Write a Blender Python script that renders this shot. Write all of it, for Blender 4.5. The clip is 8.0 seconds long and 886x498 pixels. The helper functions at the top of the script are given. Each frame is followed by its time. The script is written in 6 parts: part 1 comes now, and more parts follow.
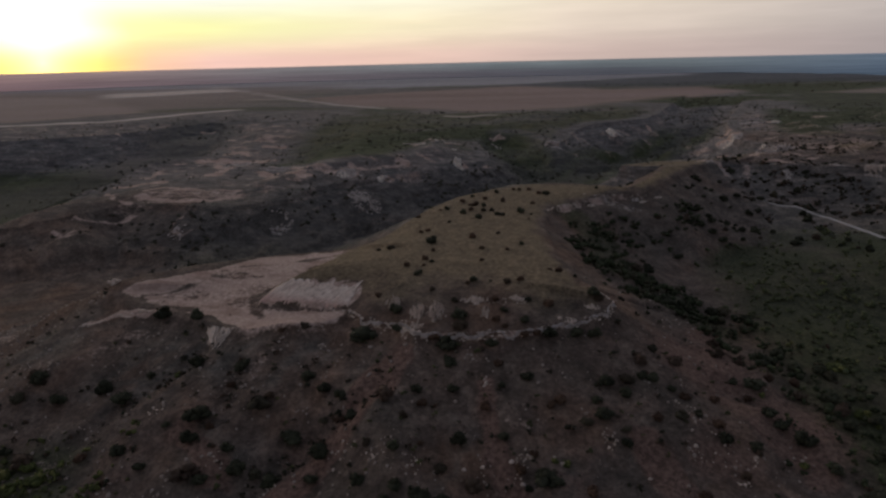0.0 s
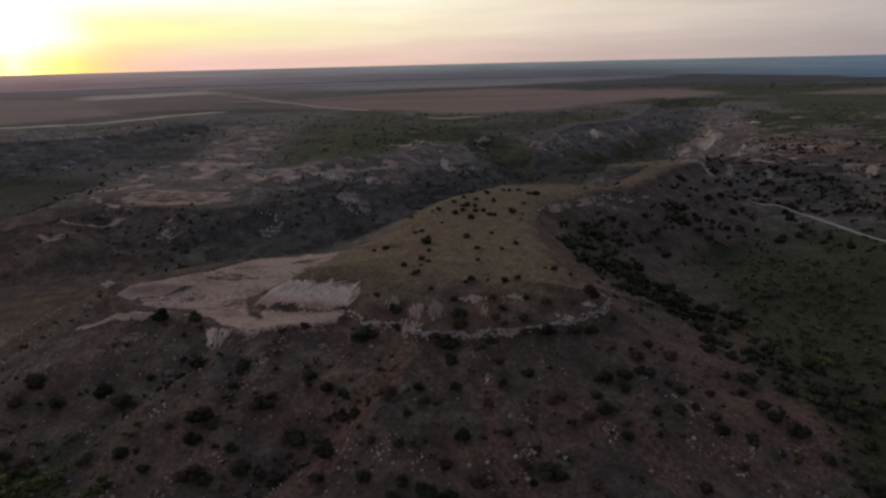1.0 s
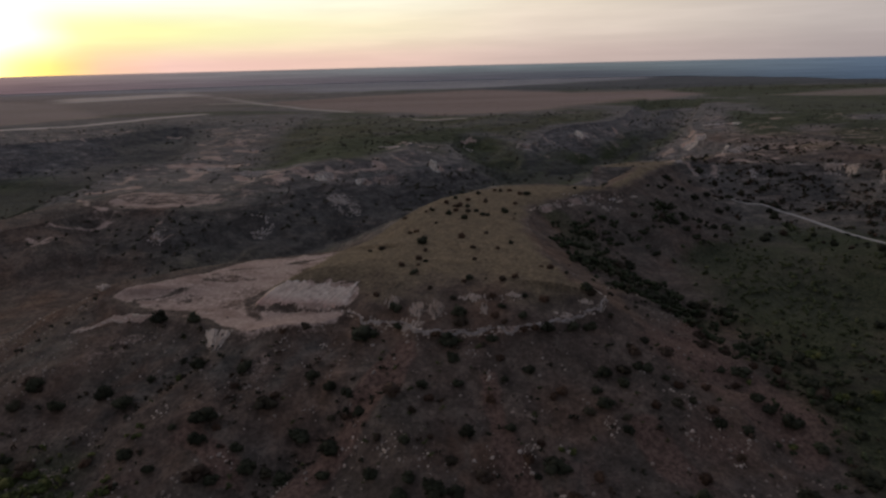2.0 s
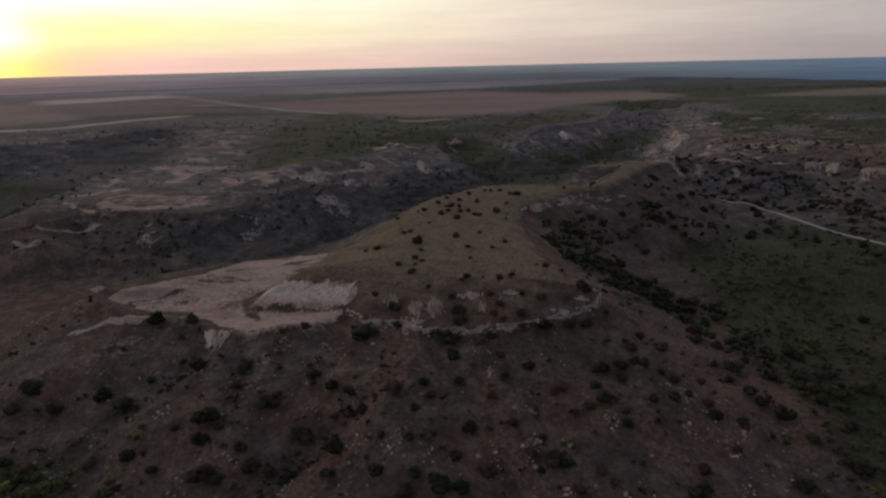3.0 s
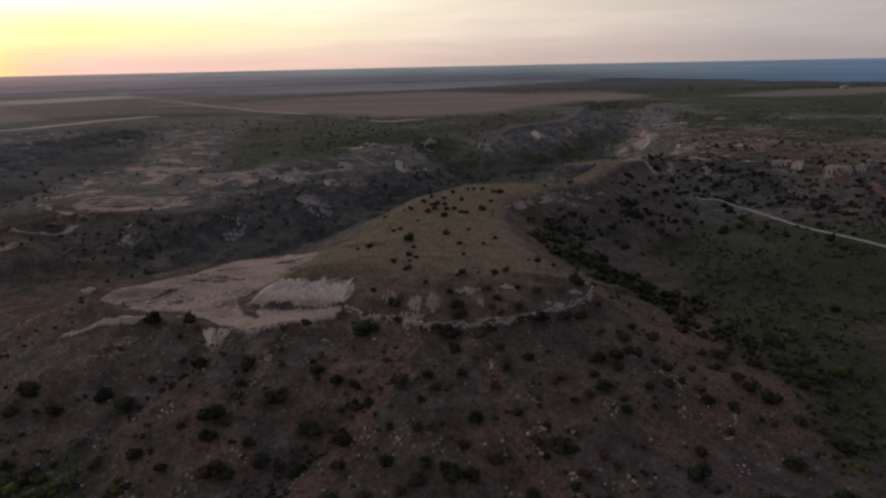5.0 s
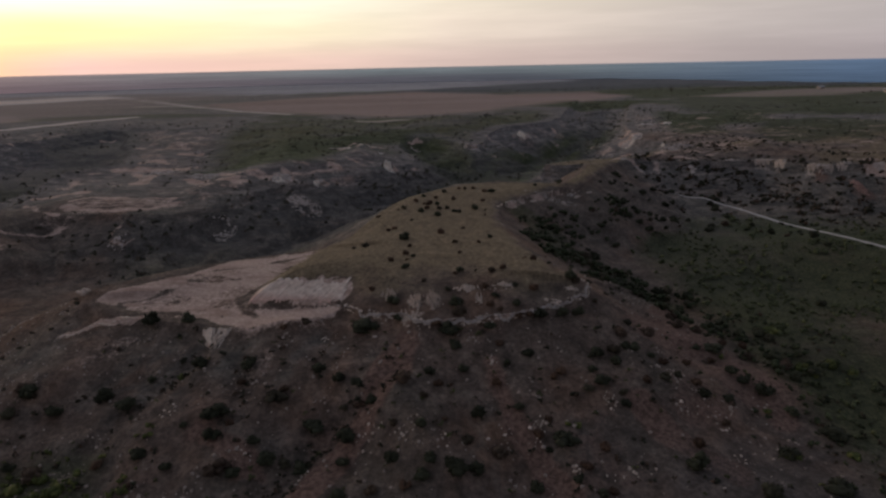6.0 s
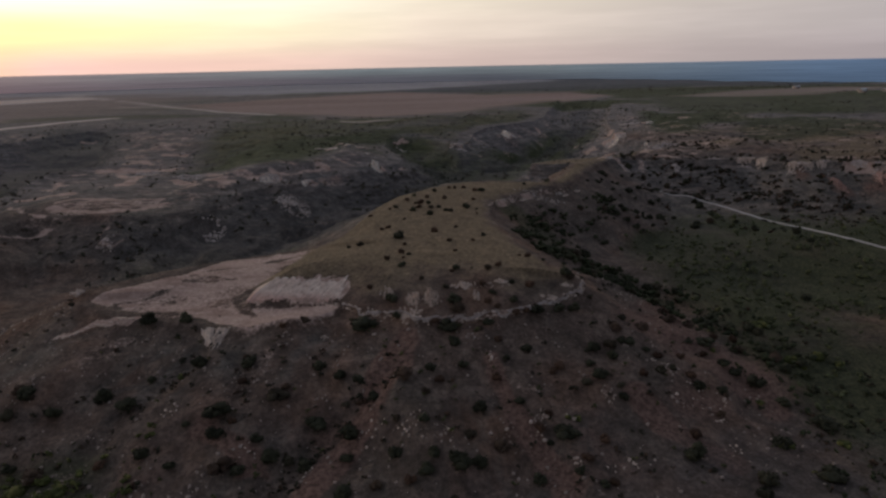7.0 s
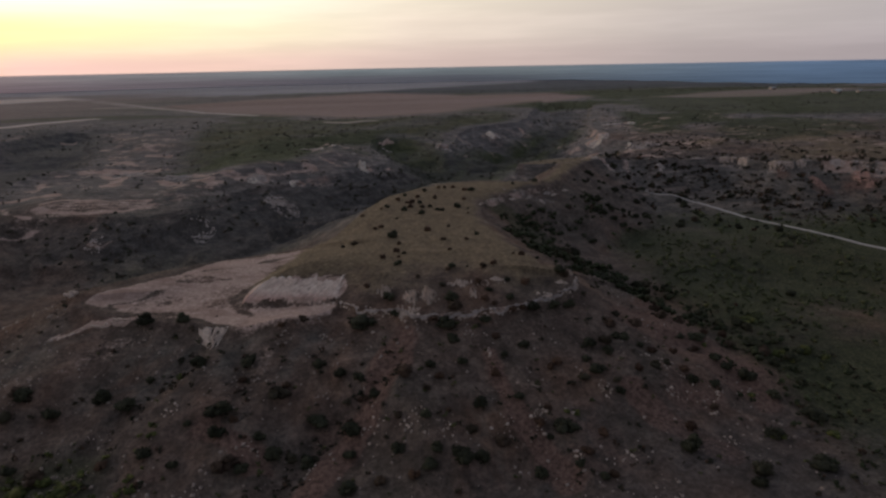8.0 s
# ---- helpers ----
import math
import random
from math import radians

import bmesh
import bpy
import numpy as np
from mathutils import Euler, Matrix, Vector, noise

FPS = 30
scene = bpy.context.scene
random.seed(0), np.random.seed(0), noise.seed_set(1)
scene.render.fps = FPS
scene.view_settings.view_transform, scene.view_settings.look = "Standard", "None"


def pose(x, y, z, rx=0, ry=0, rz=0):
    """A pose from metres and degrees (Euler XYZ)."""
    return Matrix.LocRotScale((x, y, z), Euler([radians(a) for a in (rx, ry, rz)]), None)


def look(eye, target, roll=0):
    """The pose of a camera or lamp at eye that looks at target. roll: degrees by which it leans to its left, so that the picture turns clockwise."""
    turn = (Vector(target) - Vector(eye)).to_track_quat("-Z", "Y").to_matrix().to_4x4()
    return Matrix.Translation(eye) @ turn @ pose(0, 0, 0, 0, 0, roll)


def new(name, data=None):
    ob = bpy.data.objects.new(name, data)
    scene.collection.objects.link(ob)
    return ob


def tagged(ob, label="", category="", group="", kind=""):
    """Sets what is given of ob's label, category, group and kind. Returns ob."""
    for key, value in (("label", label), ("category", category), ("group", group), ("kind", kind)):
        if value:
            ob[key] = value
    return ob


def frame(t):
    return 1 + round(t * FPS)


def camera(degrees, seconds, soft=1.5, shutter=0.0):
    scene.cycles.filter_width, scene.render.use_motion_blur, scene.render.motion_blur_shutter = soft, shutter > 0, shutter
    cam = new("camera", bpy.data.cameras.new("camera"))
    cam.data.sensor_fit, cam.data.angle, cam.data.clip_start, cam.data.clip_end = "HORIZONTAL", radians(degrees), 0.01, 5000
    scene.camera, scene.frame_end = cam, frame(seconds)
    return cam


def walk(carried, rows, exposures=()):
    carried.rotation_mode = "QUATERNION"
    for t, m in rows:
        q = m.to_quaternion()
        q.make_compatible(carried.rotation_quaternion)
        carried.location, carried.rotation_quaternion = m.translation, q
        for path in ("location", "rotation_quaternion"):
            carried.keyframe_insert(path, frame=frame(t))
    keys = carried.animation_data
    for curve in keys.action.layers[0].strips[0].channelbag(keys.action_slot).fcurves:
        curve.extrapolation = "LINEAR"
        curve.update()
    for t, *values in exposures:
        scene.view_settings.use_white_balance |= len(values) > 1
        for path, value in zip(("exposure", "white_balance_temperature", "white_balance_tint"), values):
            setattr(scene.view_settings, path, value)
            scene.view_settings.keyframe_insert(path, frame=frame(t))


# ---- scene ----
cam = camera(66.5, 8.0, soft=2.5)
PATH = [
    (0, (0.352, 7.507, 100.545), (0.263, 9.431, 100.004), -1.4),
    (0.5, (-2.32, 6.256, 100.619), (-2.381, 8.181, 100.079), -1.4),
    (1, (-4.976, 5.064, 100.67), (-5.006, 6.99, 100.133), -1.4),
    (1.5, (-7.57, 3.88, 100.702), (-7.573, 5.807, 100.167), -1.4),
    (3, (-15.325, 0.458, 100.823), (-15.244, 2.385, 100.292), -1.4),
    (3.5, (-17.895, -0.597, 100.838), (-17.788, 1.328, 100.307), -1.4),
    (4, (-20.432, -1.589, 100.824), (-20.298, 0.334, 100.294), -1.4),
    (4.5, (-23.01, -2.449, 100.841), (-22.85, -0.527, 100.31), -1.3),
    (6, (-30.986, -4.932, 100.825), (-30.746, -3.018, 100.294), -1.2),
    (6.5, (-33.729, -5.753, 100.814), (-33.461, -3.844, 100.283), -1.2),
    (7, (-36.468, -6.515, 100.808), (-36.171, -4.61, 100.277), -1.2),
    (7.5, (-39.205, -7.236, 100.807), (-38.88, -5.335, 100.277), -1.2),
    (8, (-41.943, -7.953, 100.802), (-41.588, -6.057, 100.272), -1.1),
]
walk(cam, [(t, look(eye, target, roll)) for t, eye, target, roll in PATH], [(0, -0.06), (3.5, 0.0), (8, 0.09)])

# ---------------------------------------------------------------- world, sun, exposure
def srgb(r, g, b):
    return tuple((c / 255 / 12.92 if c / 255 < 0.04045 else ((c / 255 + 0.055) / 1.055) ** 2.4) for c in (r, g, b)) + (1,)


SUN_AZIMUTH, SUN_HEIGHT = radians(-32.0), radians(0.4)
SUN_WAY = (math.sin(SUN_AZIMUTH) * math.cos(SUN_HEIGHT), math.cos(SUN_AZIMUTH) * math.cos(SUN_HEIGHT), math.sin(SUN_HEIGHT))


class Nodes:
    """Short hand for a node tree."""

    def __init__(self, tree):
        self.tree = tree
        tree.nodes.clear()

    def add(self, kind, **values):
        node = self.tree.nodes.new(kind)
        for key, value in values.items():
            setattr(node, key, value)
        return node

    def put(self, socket, value):
        if isinstance(value, bpy.types.NodeSocket):
            self.tree.links.new(value, socket)
        elif value is not None:
            socket.default_value = value

    def math(self, operation, a, b=None, clamp=False):
        node = self.add("ShaderNodeMath", operation=operation, use_clamp=clamp)
        self.put(node.inputs[0], a)
        self.put(node.inputs[1], b)
        return node.outputs[0]

    def span(self, value, a, b, c=0.0, d=1.0, soft=True):
        node = self.add("ShaderNodeMapRange", interpolation_type="SMOOTHSTEP" if soft else "LINEAR")
        for k, v in enumerate((value, a, b, c, d)):
            self.put(node.inputs[k], v)
        return node.outputs[0]

    def mix(self, factor, a, b, blend="MIX"):
        node = self.add("ShaderNodeMix", data_type="RGBA", blend_type=blend)
        self.put(node.inputs["Factor"], factor)
        self.put(node.inputs[6], a)
        self.put(node.inputs[7], b)
        return node.outputs[2]

    def ramp(self, value, stops):
        node = self.add("ShaderNodeValToRGB")
        ring = node.color_ramp.elements
        while len(ring) < len(stops):
            ring.new(0.5)
        for el, (at, colour) in zip(ring, stops):
            el.position, el.color = at, colour
        self.put(node.inputs[0], value)
        return node.outputs[0]

    def noise(self, vector, scale, detail=4.0, rough=0.6):
        node = self.add("ShaderNodeTexNoise")
        self.put(node.inputs["Vector"], vector)
        self.put(node.inputs["Scale"], scale)
        self.put(node.inputs["Detail"], detail)
        self.put(node.inputs["Roughness"], rough)
        return node.outputs["Fac"]


def make_world():
    world = bpy.data.worlds.new("evening_sky")
    world.use_nodes = True
    scene.world = world
    n = Nodes(world.node_tree)
    way = n.add("ShaderNodeTexCoord").outputs["Generated"]
    parts = n.add("ShaderNodeSeparateXYZ")
    n.put(parts.inputs[0], way)
    height = n.math("MULTIPLY", n.math("ARCSINE", parts.outputs[2]), 57.2958)
    dot = n.add("ShaderNodeVectorMath", operation="DOT_PRODUCT")
    n.put(dot.inputs[0], way)
    n.put(dot.inputs[1], SUN_WAY)
    angle = n.math("MULTIPLY", n.math("ARCCOSINE", dot.outputs["Value"]), 57.2958)
    around = n.math("DIVIDE", angle, 180.0, clamp=True)
    # haze along the horizon, warm by the sun and mauve away from it
    low = n.ramp(around, [(0.0, srgb(255, 228, 100)), (0.022, srgb(255, 216, 122)), (0.04, srgb(253, 204, 172)), (0.065, srgb(251, 206, 193)),
                          (0.14, srgb(236, 200, 185)), (0.22, srgb(209, 185, 176)), (0.34, srgb(175, 162, 160)), (0.6, srgb(124, 122, 138)), (1.0, srgb(98, 102, 122))])
    high = n.ramp(around, [(0.0, srgb(255, 255, 250)), (0.02, srgb(255, 255, 232)), (0.034, srgb(255, 255, 180)), (0.06, srgb(255, 253, 180)), (0.09, srgb(255, 250, 192)),
                           (0.14, srgb(253, 240, 202)), (0.22, srgb(232, 215, 198)), (0.34, srgb(191, 180, 175)), (0.6, srgb(134, 134, 150)), (1.0, srgb(102, 108, 128))])
    haze = n.mix(n.span(height, 0.1, 2.8), low, high)
    top = n.ramp(around, [(0.0, srgb(255, 255, 255)), (0.035, srgb(255, 255, 248)), (0.06, srgb(255, 255, 250)), (0.10, srgb(255, 255, 238)), (0.14, srgb(254, 252, 228)),
                          (0.22, srgb(237, 224, 203)), (0.34, srgb(197, 187, 179)), (0.6, srgb(138, 138, 154)), (1.0, srgb(104, 110, 130))])
    haze = n.mix(n.span(height, 2.7, 5.3), haze, top)
    # thin streaks of cloud
    lie = n.add("ShaderNodeVectorMath", operation="MULTIPLY")
    n.put(lie.inputs[0], way)
    n.put(lie.inputs[1], (3.0, 3.0, 34.0))
    streak = n.span(n.noise(lie.outputs[0], 1.6, 5.0, 0.55), 0.35, 0.75, 0.95, 1.06)
    haze = n.mix(1.0, haze, streak, "MULTIPLY")
    # the sun's own glare
    glare = n.math("MULTIPLY", n.math("EXPONENT", n.math("MULTIPLY", angle, -0.52)), 2.4)
    tint = n.mix(n.span(height, 0.5, 4.5), (1.0, 0.76, 0.26, 1), (1.0, 0.98, 0.94, 1))
    haze = n.mix(1.0, haze, n.mix(1.0, glare, tint, "MULTIPLY"), "ADD")
    sky = n.add("ShaderNodeTexSky", sky_type="NISHITA", sun_disc=False, sun_elevation=SUN_HEIGHT + radians(1.0), sun_rotation=SUN_AZIMUTH,
                air_density=1.2, dust_density=2.0, ozone_density=1.0)
    facing = n.add("ShaderNodeVectorMath", operation="DOT_PRODUCT")
    n.put(facing.inputs[0], way)
    n.put(facing.inputs[1], (SUN_WAY[0], SUN_WAY[1], 0.0))
    dusk = n.span(facing.outputs["Value"], -0.8, 0.9, 0.5, 1.7)
    above = n.add("ShaderNodeBackground")
    n.put(above.inputs["Color"], n.mix(1.0, n.mix(1.0, sky.outputs[0], (1.0, 0.93, 1.04, 1), "MULTIPLY"), dusk, "MULTIPLY"))
    n.put(above.inputs["Strength"], DOME)
    band = n.add("ShaderNodeBackground")
    n.put(band.inputs["Color"], haze)
    n.put(band.inputs["Strength"], 1.06)
    blend = n.add("ShaderNodeMixShader")
    n.put(blend.inputs[0], n.span(height, 6.0, 38.0))
    n.tree.links.new(band.outputs[0], blend.inputs[1])
    n.tree.links.new(above.outputs[0], blend.inputs[2])
    out = n.add("ShaderNodeOutputWorld")
    n.tree.links.new(blend.outputs[0], out.inputs[0])


DOME = 0.415
make_world()
sun = new("sun", bpy.data.lights.new("sun", "SUN"))
sun.data.energy, sun.data.angle, sun.data.color = 0.07, radians(0.53), (1.0, 0.62, 0.32)
sun.matrix_world = look((SUN_WAY[0] * 900, SUN_WAY[1] * 900, 60 + SUN_WAY[2] * 900), (0, 0, 60))


# ---------------------------------------------------------------- materials
def material(name):
    m = bpy.data.materials.new(name)
    m.use_nodes = True
    n = Nodes(m.node_tree)
    shade = n.add("ShaderNodeBsdfPrincipled")
    out = n.add("ShaderNodeOutputMaterial")
    n.tree.links.new(shade.outputs[0], out.inputs[0])
    shade.inputs["Specular IOR Level"].default_value = 0.15
    return m, n, shade


def relief(n, shade, height, strength, distance):
    bump = n.add("ShaderNodeBump")
    n.put(bump.inputs["Height"], height)
    n.put(bump.inputs["Strength"], strength)
    bump.inputs["Distance"].default_value = distance
    n.put(shade.inputs["Normal"], bump.outputs[0])


def ground_material():
    m, n, shade = material("dry_ground")
    place = n.add("ShaderNodeNewGeometry").outputs["Position"]
    cover, plain = n.add("ShaderNodeAttribute", attribute_name="cover"), n.add("ShaderNodeAttribute", attribute_name="plain")
    c, p = n.add("ShaderNodeSeparateColor"), n.add("ShaderNodeSeparateColor")
    n.put(c.inputs[0], cover.outputs["Color"])
    n.put(p.inputs[0], plain.outputs["Color"])
    wide, mid, fine = n.noise(place, 0.035, 5.0), n.noise(place, 0.16, 7.0, 0.68), n.noise(place, 0.8, 5.0, 0.7)
    base = n.ramp(mid, [(0.28, (0.069, 0.048, 0.039, 1)), (0.5, (0.141, 0.098, 0.078, 1)), (0.72, (0.254, 0.178, 0.142, 1))])
    patch = n.ramp(wide, [(0.36, (0.83, 0.90, 0.90, 1)), (0.5, (1.0, 1.0, 1.0, 1)), (0.64, (1.24, 1.09, 0.98, 1))])
    base = n.mix(1.0, base, patch, "MULTIPLY")
    apart = n.add("ShaderNodeSeparateXYZ")
    n.put(apart.inputs[0], place)
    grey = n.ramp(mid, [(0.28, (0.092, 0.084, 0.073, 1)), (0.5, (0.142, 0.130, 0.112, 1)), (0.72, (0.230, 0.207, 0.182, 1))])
    # tone for farther ground, paler and bluer, with distance haze put into it
    haze_grey = n.ramp(mid, [(0.28, (0.116, 0.106, 0.106, 1)), (0.5, (0.174, 0.165, 0.160, 1)), (0.72, (0.278, 0.260, 0.250, 1))])
    base = n.mix(n.math("MULTIPLY", plain.outputs["Alpha"], 0.78), base, n.mix(n.span(apart.outputs[1], 320, 470), grey, haze_grey))
    bands = n.add("ShaderNodeVectorMath", operation="MULTIPLY")
    n.put(bands.inputs[0], place)
    n.put(bands.inputs[1], (0.045, 0.13, 0.55))
    bands = n.noise(bands.outputs[0], 1.0, 6.0, 0.66)
    base = n.mix(n.math("MULTIPLY", plain.outputs["Alpha"], 0.9), base, n.mix(1.0, base, n.ramp(bands, [(0.32, (0.62, 0.64, 0.66, 1)), (0.5, (1.05, 1.0, 0.98, 1)), (0.66, (1.85, 1.68, 1.60, 1))]), "MULTIPLY"))

    def layer(under, mask, colour, breakup, edge=0.25, amount=1.1):
        fac = n.span(n.math("ADD", mask, n.math("MULTIPLY", n.math("SUBTRACT", breakup, 0.5), amount)), 0.5 - edge, 0.5 + edge)
        return n.mix(n.math("MULTIPLY", fac, n.span(mask, 0.0, 0.12)), under, colour)
    rust = n.ramp(fine, [(0.3, (0.142, 0.086, 0.067, 1)), (0.7, (0.228, 0.138, 0.108, 1))])
    base = layer(base, cover.outputs["Alpha"], rust, mid)
    green = n.ramp(n.math("ADD", n.math("MULTIPLY", mid, 0.6), n.math("MULTIPLY", fine, 0.4)),
                   [(0.32, (0.034, 0.037, 0.021, 1)), (0.5, (0.066, 0.067, 0.034, 1)), (0.68, (0.112, 0.104, 0.057, 1))])
    base = layer(base, c.outputs[2], n.mix(n.math("MULTIPLY", plain.outputs["Alpha"], 0.8), green, n.ramp(bands, [(0.34, (0.040, 0.047, 0.024, 1)), (0.5, (0.076, 0.084, 0.042, 1)), (0.66, (0.132, 0.132, 0.076, 1))])), n.math("ADD", n.math("MULTIPLY", mid, 0.5), n.math("MULTIPLY", bands, 0.5)), 0.35)
    grass = n.ramp(n.math("ADD", n.math("MULTIPLY", mid, 0.65), n.math("MULTIPLY", fine, 0.35)),
                   [(0.3, (0.138, 0.099, 0.066, 1)), (0.5, (0.208, 0.150, 0.094, 1)), (0.7, (0.278, 0.202, 0.130, 1))])
    base = layer(base, c.outputs[1], grass, mid, 0.35)
    pale = n.ramp(n.math("ADD", n.math("MULTIPLY", mid, 0.5), n.math("MULTIPLY", fine, 0.5)),
                  [(0.3, (0.38, 0.252, 0.203, 1)), (0.5, (0.51, 0.356, 0.292, 1)), (0.7, (0.625, 0.466, 0.394, 1))])
    drift = n.add("ShaderNodeVectorMath", operation="MULTIPLY")
    n.put(drift.inputs[0], place)
    n.put(drift.inputs[1], (0.07, 0.16, 0.16))
    pale = n.mix(n.span(n.noise(drift.outputs[0], 1.0, 6.0, 0.62), 0.47, 0.66, 0.0, 0.8), pale, (0.335, 0.215, 0.172, 1))
    base = layer(base, c.outputs[0], pale, n.math("ADD", n.math("MULTIPLY", fine, 0.45), n.math("MULTIPLY", mid, 0.55)), 0.2, 1.5)
    # the farmed plain, its tones lightened and greyed to carry distance haze
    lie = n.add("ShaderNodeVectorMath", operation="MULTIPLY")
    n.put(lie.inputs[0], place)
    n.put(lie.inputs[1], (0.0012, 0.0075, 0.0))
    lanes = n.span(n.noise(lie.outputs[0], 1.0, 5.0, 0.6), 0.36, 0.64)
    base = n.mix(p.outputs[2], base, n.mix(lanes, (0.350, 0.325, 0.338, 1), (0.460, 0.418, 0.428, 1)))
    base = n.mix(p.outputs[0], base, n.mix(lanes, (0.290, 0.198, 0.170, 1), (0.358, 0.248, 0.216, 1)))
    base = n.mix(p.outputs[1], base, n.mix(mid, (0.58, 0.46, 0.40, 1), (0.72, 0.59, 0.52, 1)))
    # dark brush on the plain, and shade painted on slopes and canyon floor
    brush_and_shade = n.add("ShaderNodeAttribute", attribute_name="brush_and_shade")
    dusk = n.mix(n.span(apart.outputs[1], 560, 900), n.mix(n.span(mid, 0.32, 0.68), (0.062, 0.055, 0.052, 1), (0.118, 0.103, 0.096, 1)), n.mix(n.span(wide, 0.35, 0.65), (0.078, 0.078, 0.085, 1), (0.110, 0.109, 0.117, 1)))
    base = n.mix(brush_and_shade.outputs["Fac"], base, dusk)
    speck = n.mix(n.span(c.outputs[0], 0.4, 0.9), n.span(fine, 0.3, 0.7, 0.68, 1.34), n.span(fine, 0.3, 0.7, 0.88, 1.1))
    base = n.mix(1.0, base, speck, "MULTIPLY")
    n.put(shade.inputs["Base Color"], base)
    shade.inputs["Roughness"].default_value = 0.95
    relief(n, shade, n.math("ADD", n.math("MULTIPLY", mid, 2.0), fine), n.span(c.outputs[0], 0.3, 0.8, 0.8, 0.28), 0.6)
    return m


def rock_material(name, dark, light, scale=0.9):
    m, n, shade = material(name)
    place = n.add("ShaderNodeNewGeometry").outputs["Position"]
    rand = n.add("ShaderNodeObjectInfo").outputs["Random"]
    a, b = n.noise(place, scale, 6.0, 0.65), n.noise(place, scale * 5, 4.0, 0.7)
    base = n.ramp(n.math("ADD", n.math("MULTIPLY", a, 0.6), n.math("MULTIPLY", b, 0.4)), [(0.36, dark), (0.64, light)])
    base = n.mix(1.0, base, n.span(rand, 0, 1, 0.78, 1.12, False), "MULTIPLY")
    n.put(shade.inputs["Base Color"], base)
    shade.inputs["Roughness"].default_value = 0.92
    relief(n, shade, n.math("ADD", a, n.math("MULTIPLY", b, 0.5)), 0.9, 0.25)
    return m


def leaf_material(name, dark, light, dry, share, island):
    m, n, shade = material(name)
    place = n.add("ShaderNodeNewGeometry")
    rand = place.outputs["Random Per Island"] if island else n.add("ShaderNodeObjectInfo").outputs["Random"]
    grain = n.noise(place.outputs["Position"], 2.2, 4.0, 0.7)
    base = n.mix(n.span(grain, 0.3, 0.7), dark, light)
    base = n.mix(n.span(rand, 1 - share, 1.0), base, dry)
    base = n.mix(1.0, base, n.span(n.math("FRACT", n.math("MULTIPLY", rand, 7.3)), 0, 1, 0.7, 1.3, False), "MULTIPLY")
    n.put(shade.inputs["Base Color"], base)
    shade.inputs["Roughness"].default_value = 0.85
    return m


GROUND = ground_material()
CALICHE = rock_material("caliche_rock", (0.45, 0.33, 0.26, 1), (0.86, 0.70, 0.59, 1))
RED_ROCK = rock_material("red_sandstone", (0.36, 0.205, 0.160, 1), (0.70, 0.430, 0.345, 1), 0.5)
BLUFF = rock_material("bluff_caliche", (0.30, 0.235, 0.205, 1), (0.76, 0.645, 0.585, 1), 0.45)
CRAG = rock_material("fresh_caliche", (0.78, 0.64, 0.53, 1), (0.97, 0.87, 0.77, 1), 0.8)
RUBBLE = rock_material("rubble_stone", (0.30, 0.215, 0.175, 1), (0.68, 0.55, 0.47, 1))
CLOD = rock_material("dark_clod", (0.11, 0.074, 0.060, 1), (0.25, 0.175, 0.145, 1))
ROAD_DIRT = rock_material("road_caliche", (0.52, 0.445, 0.40, 1), (0.74, 0.66, 0.60, 1), 0.3)


def cut_material():
    """Raw caliche, pink and brown low down, scraped in streaks along the fall of the bank."""
    m, n, shade = material("cut_caliche")
    place = n.add("ShaderNodeNewGeometry").outputs["Position"]
    along, fall = n.add("ShaderNodeVectorMath", operation="DOT_PRODUCT"), n.add("ShaderNodeVectorMath", operation="DOT_PRODUCT")
    for node, way in ((along, (0.95, -0.31, 0.0)), (fall, (0.31, 0.95, 0.3))):
        n.put(node.inputs[0], place)
        n.put(node.inputs[1], way)
    lie = n.add("ShaderNodeCombineXYZ")
    n.put(lie.inputs[0], n.math("ADD", n.math("MULTIPLY", along.outputs["Value"], 1.3), n.math("MULTIPLY", fall.outputs["Value"], -0.75)))
    n.put(lie.inputs[1], n.math("MULTIPLY", fall.outputs["Value"], 0.28))
    apart = n.add("ShaderNodeSeparateXYZ")
    n.put(apart.inputs[0], place)
    height = apart.outputs[2]
    scrape, blotch = n.noise(lie.outputs[0], 1.0, 5.0, 0.65), n.noise(place, 0.25, 5.0, 0.6)
    scrape = n.math("ADD", n.math("MULTIPLY", scrape, 0.55), n.math("MULTIPLY", n.noise(place, 0.55, 6.0, 0.7), 0.45))
    base = n.ramp(scrape, [(0.36, (0.40, 0.275, 0.218, 1)), (0.5, (0.72, 0.555, 0.462, 1)), (0.64, (0.92, 0.775, 0.668, 1))])
    pink = n.math("ADD", n.span(blotch, 0.5, 0.68, 0.0, 0.45), n.span(n.math("ADD", height, n.math("MULTIPLY", blotch, 4.0)), 32.6, 30.4), clamp=True)
    base = n.mix(n.math("MULTIPLY", pink, 0.8), base, n.mix(1.0, n.span(scrape, 0.36, 0.64, 0.7, 1.2, False), (0.62, 0.385, 0.32, 1), "MULTIPLY"))
    n.put(shade.inputs["Base Color"], base)
    shade.inputs["Roughness"].default_value = 0.95
    relief(n, shade, scrape, 0.5, 0.25)
    return m


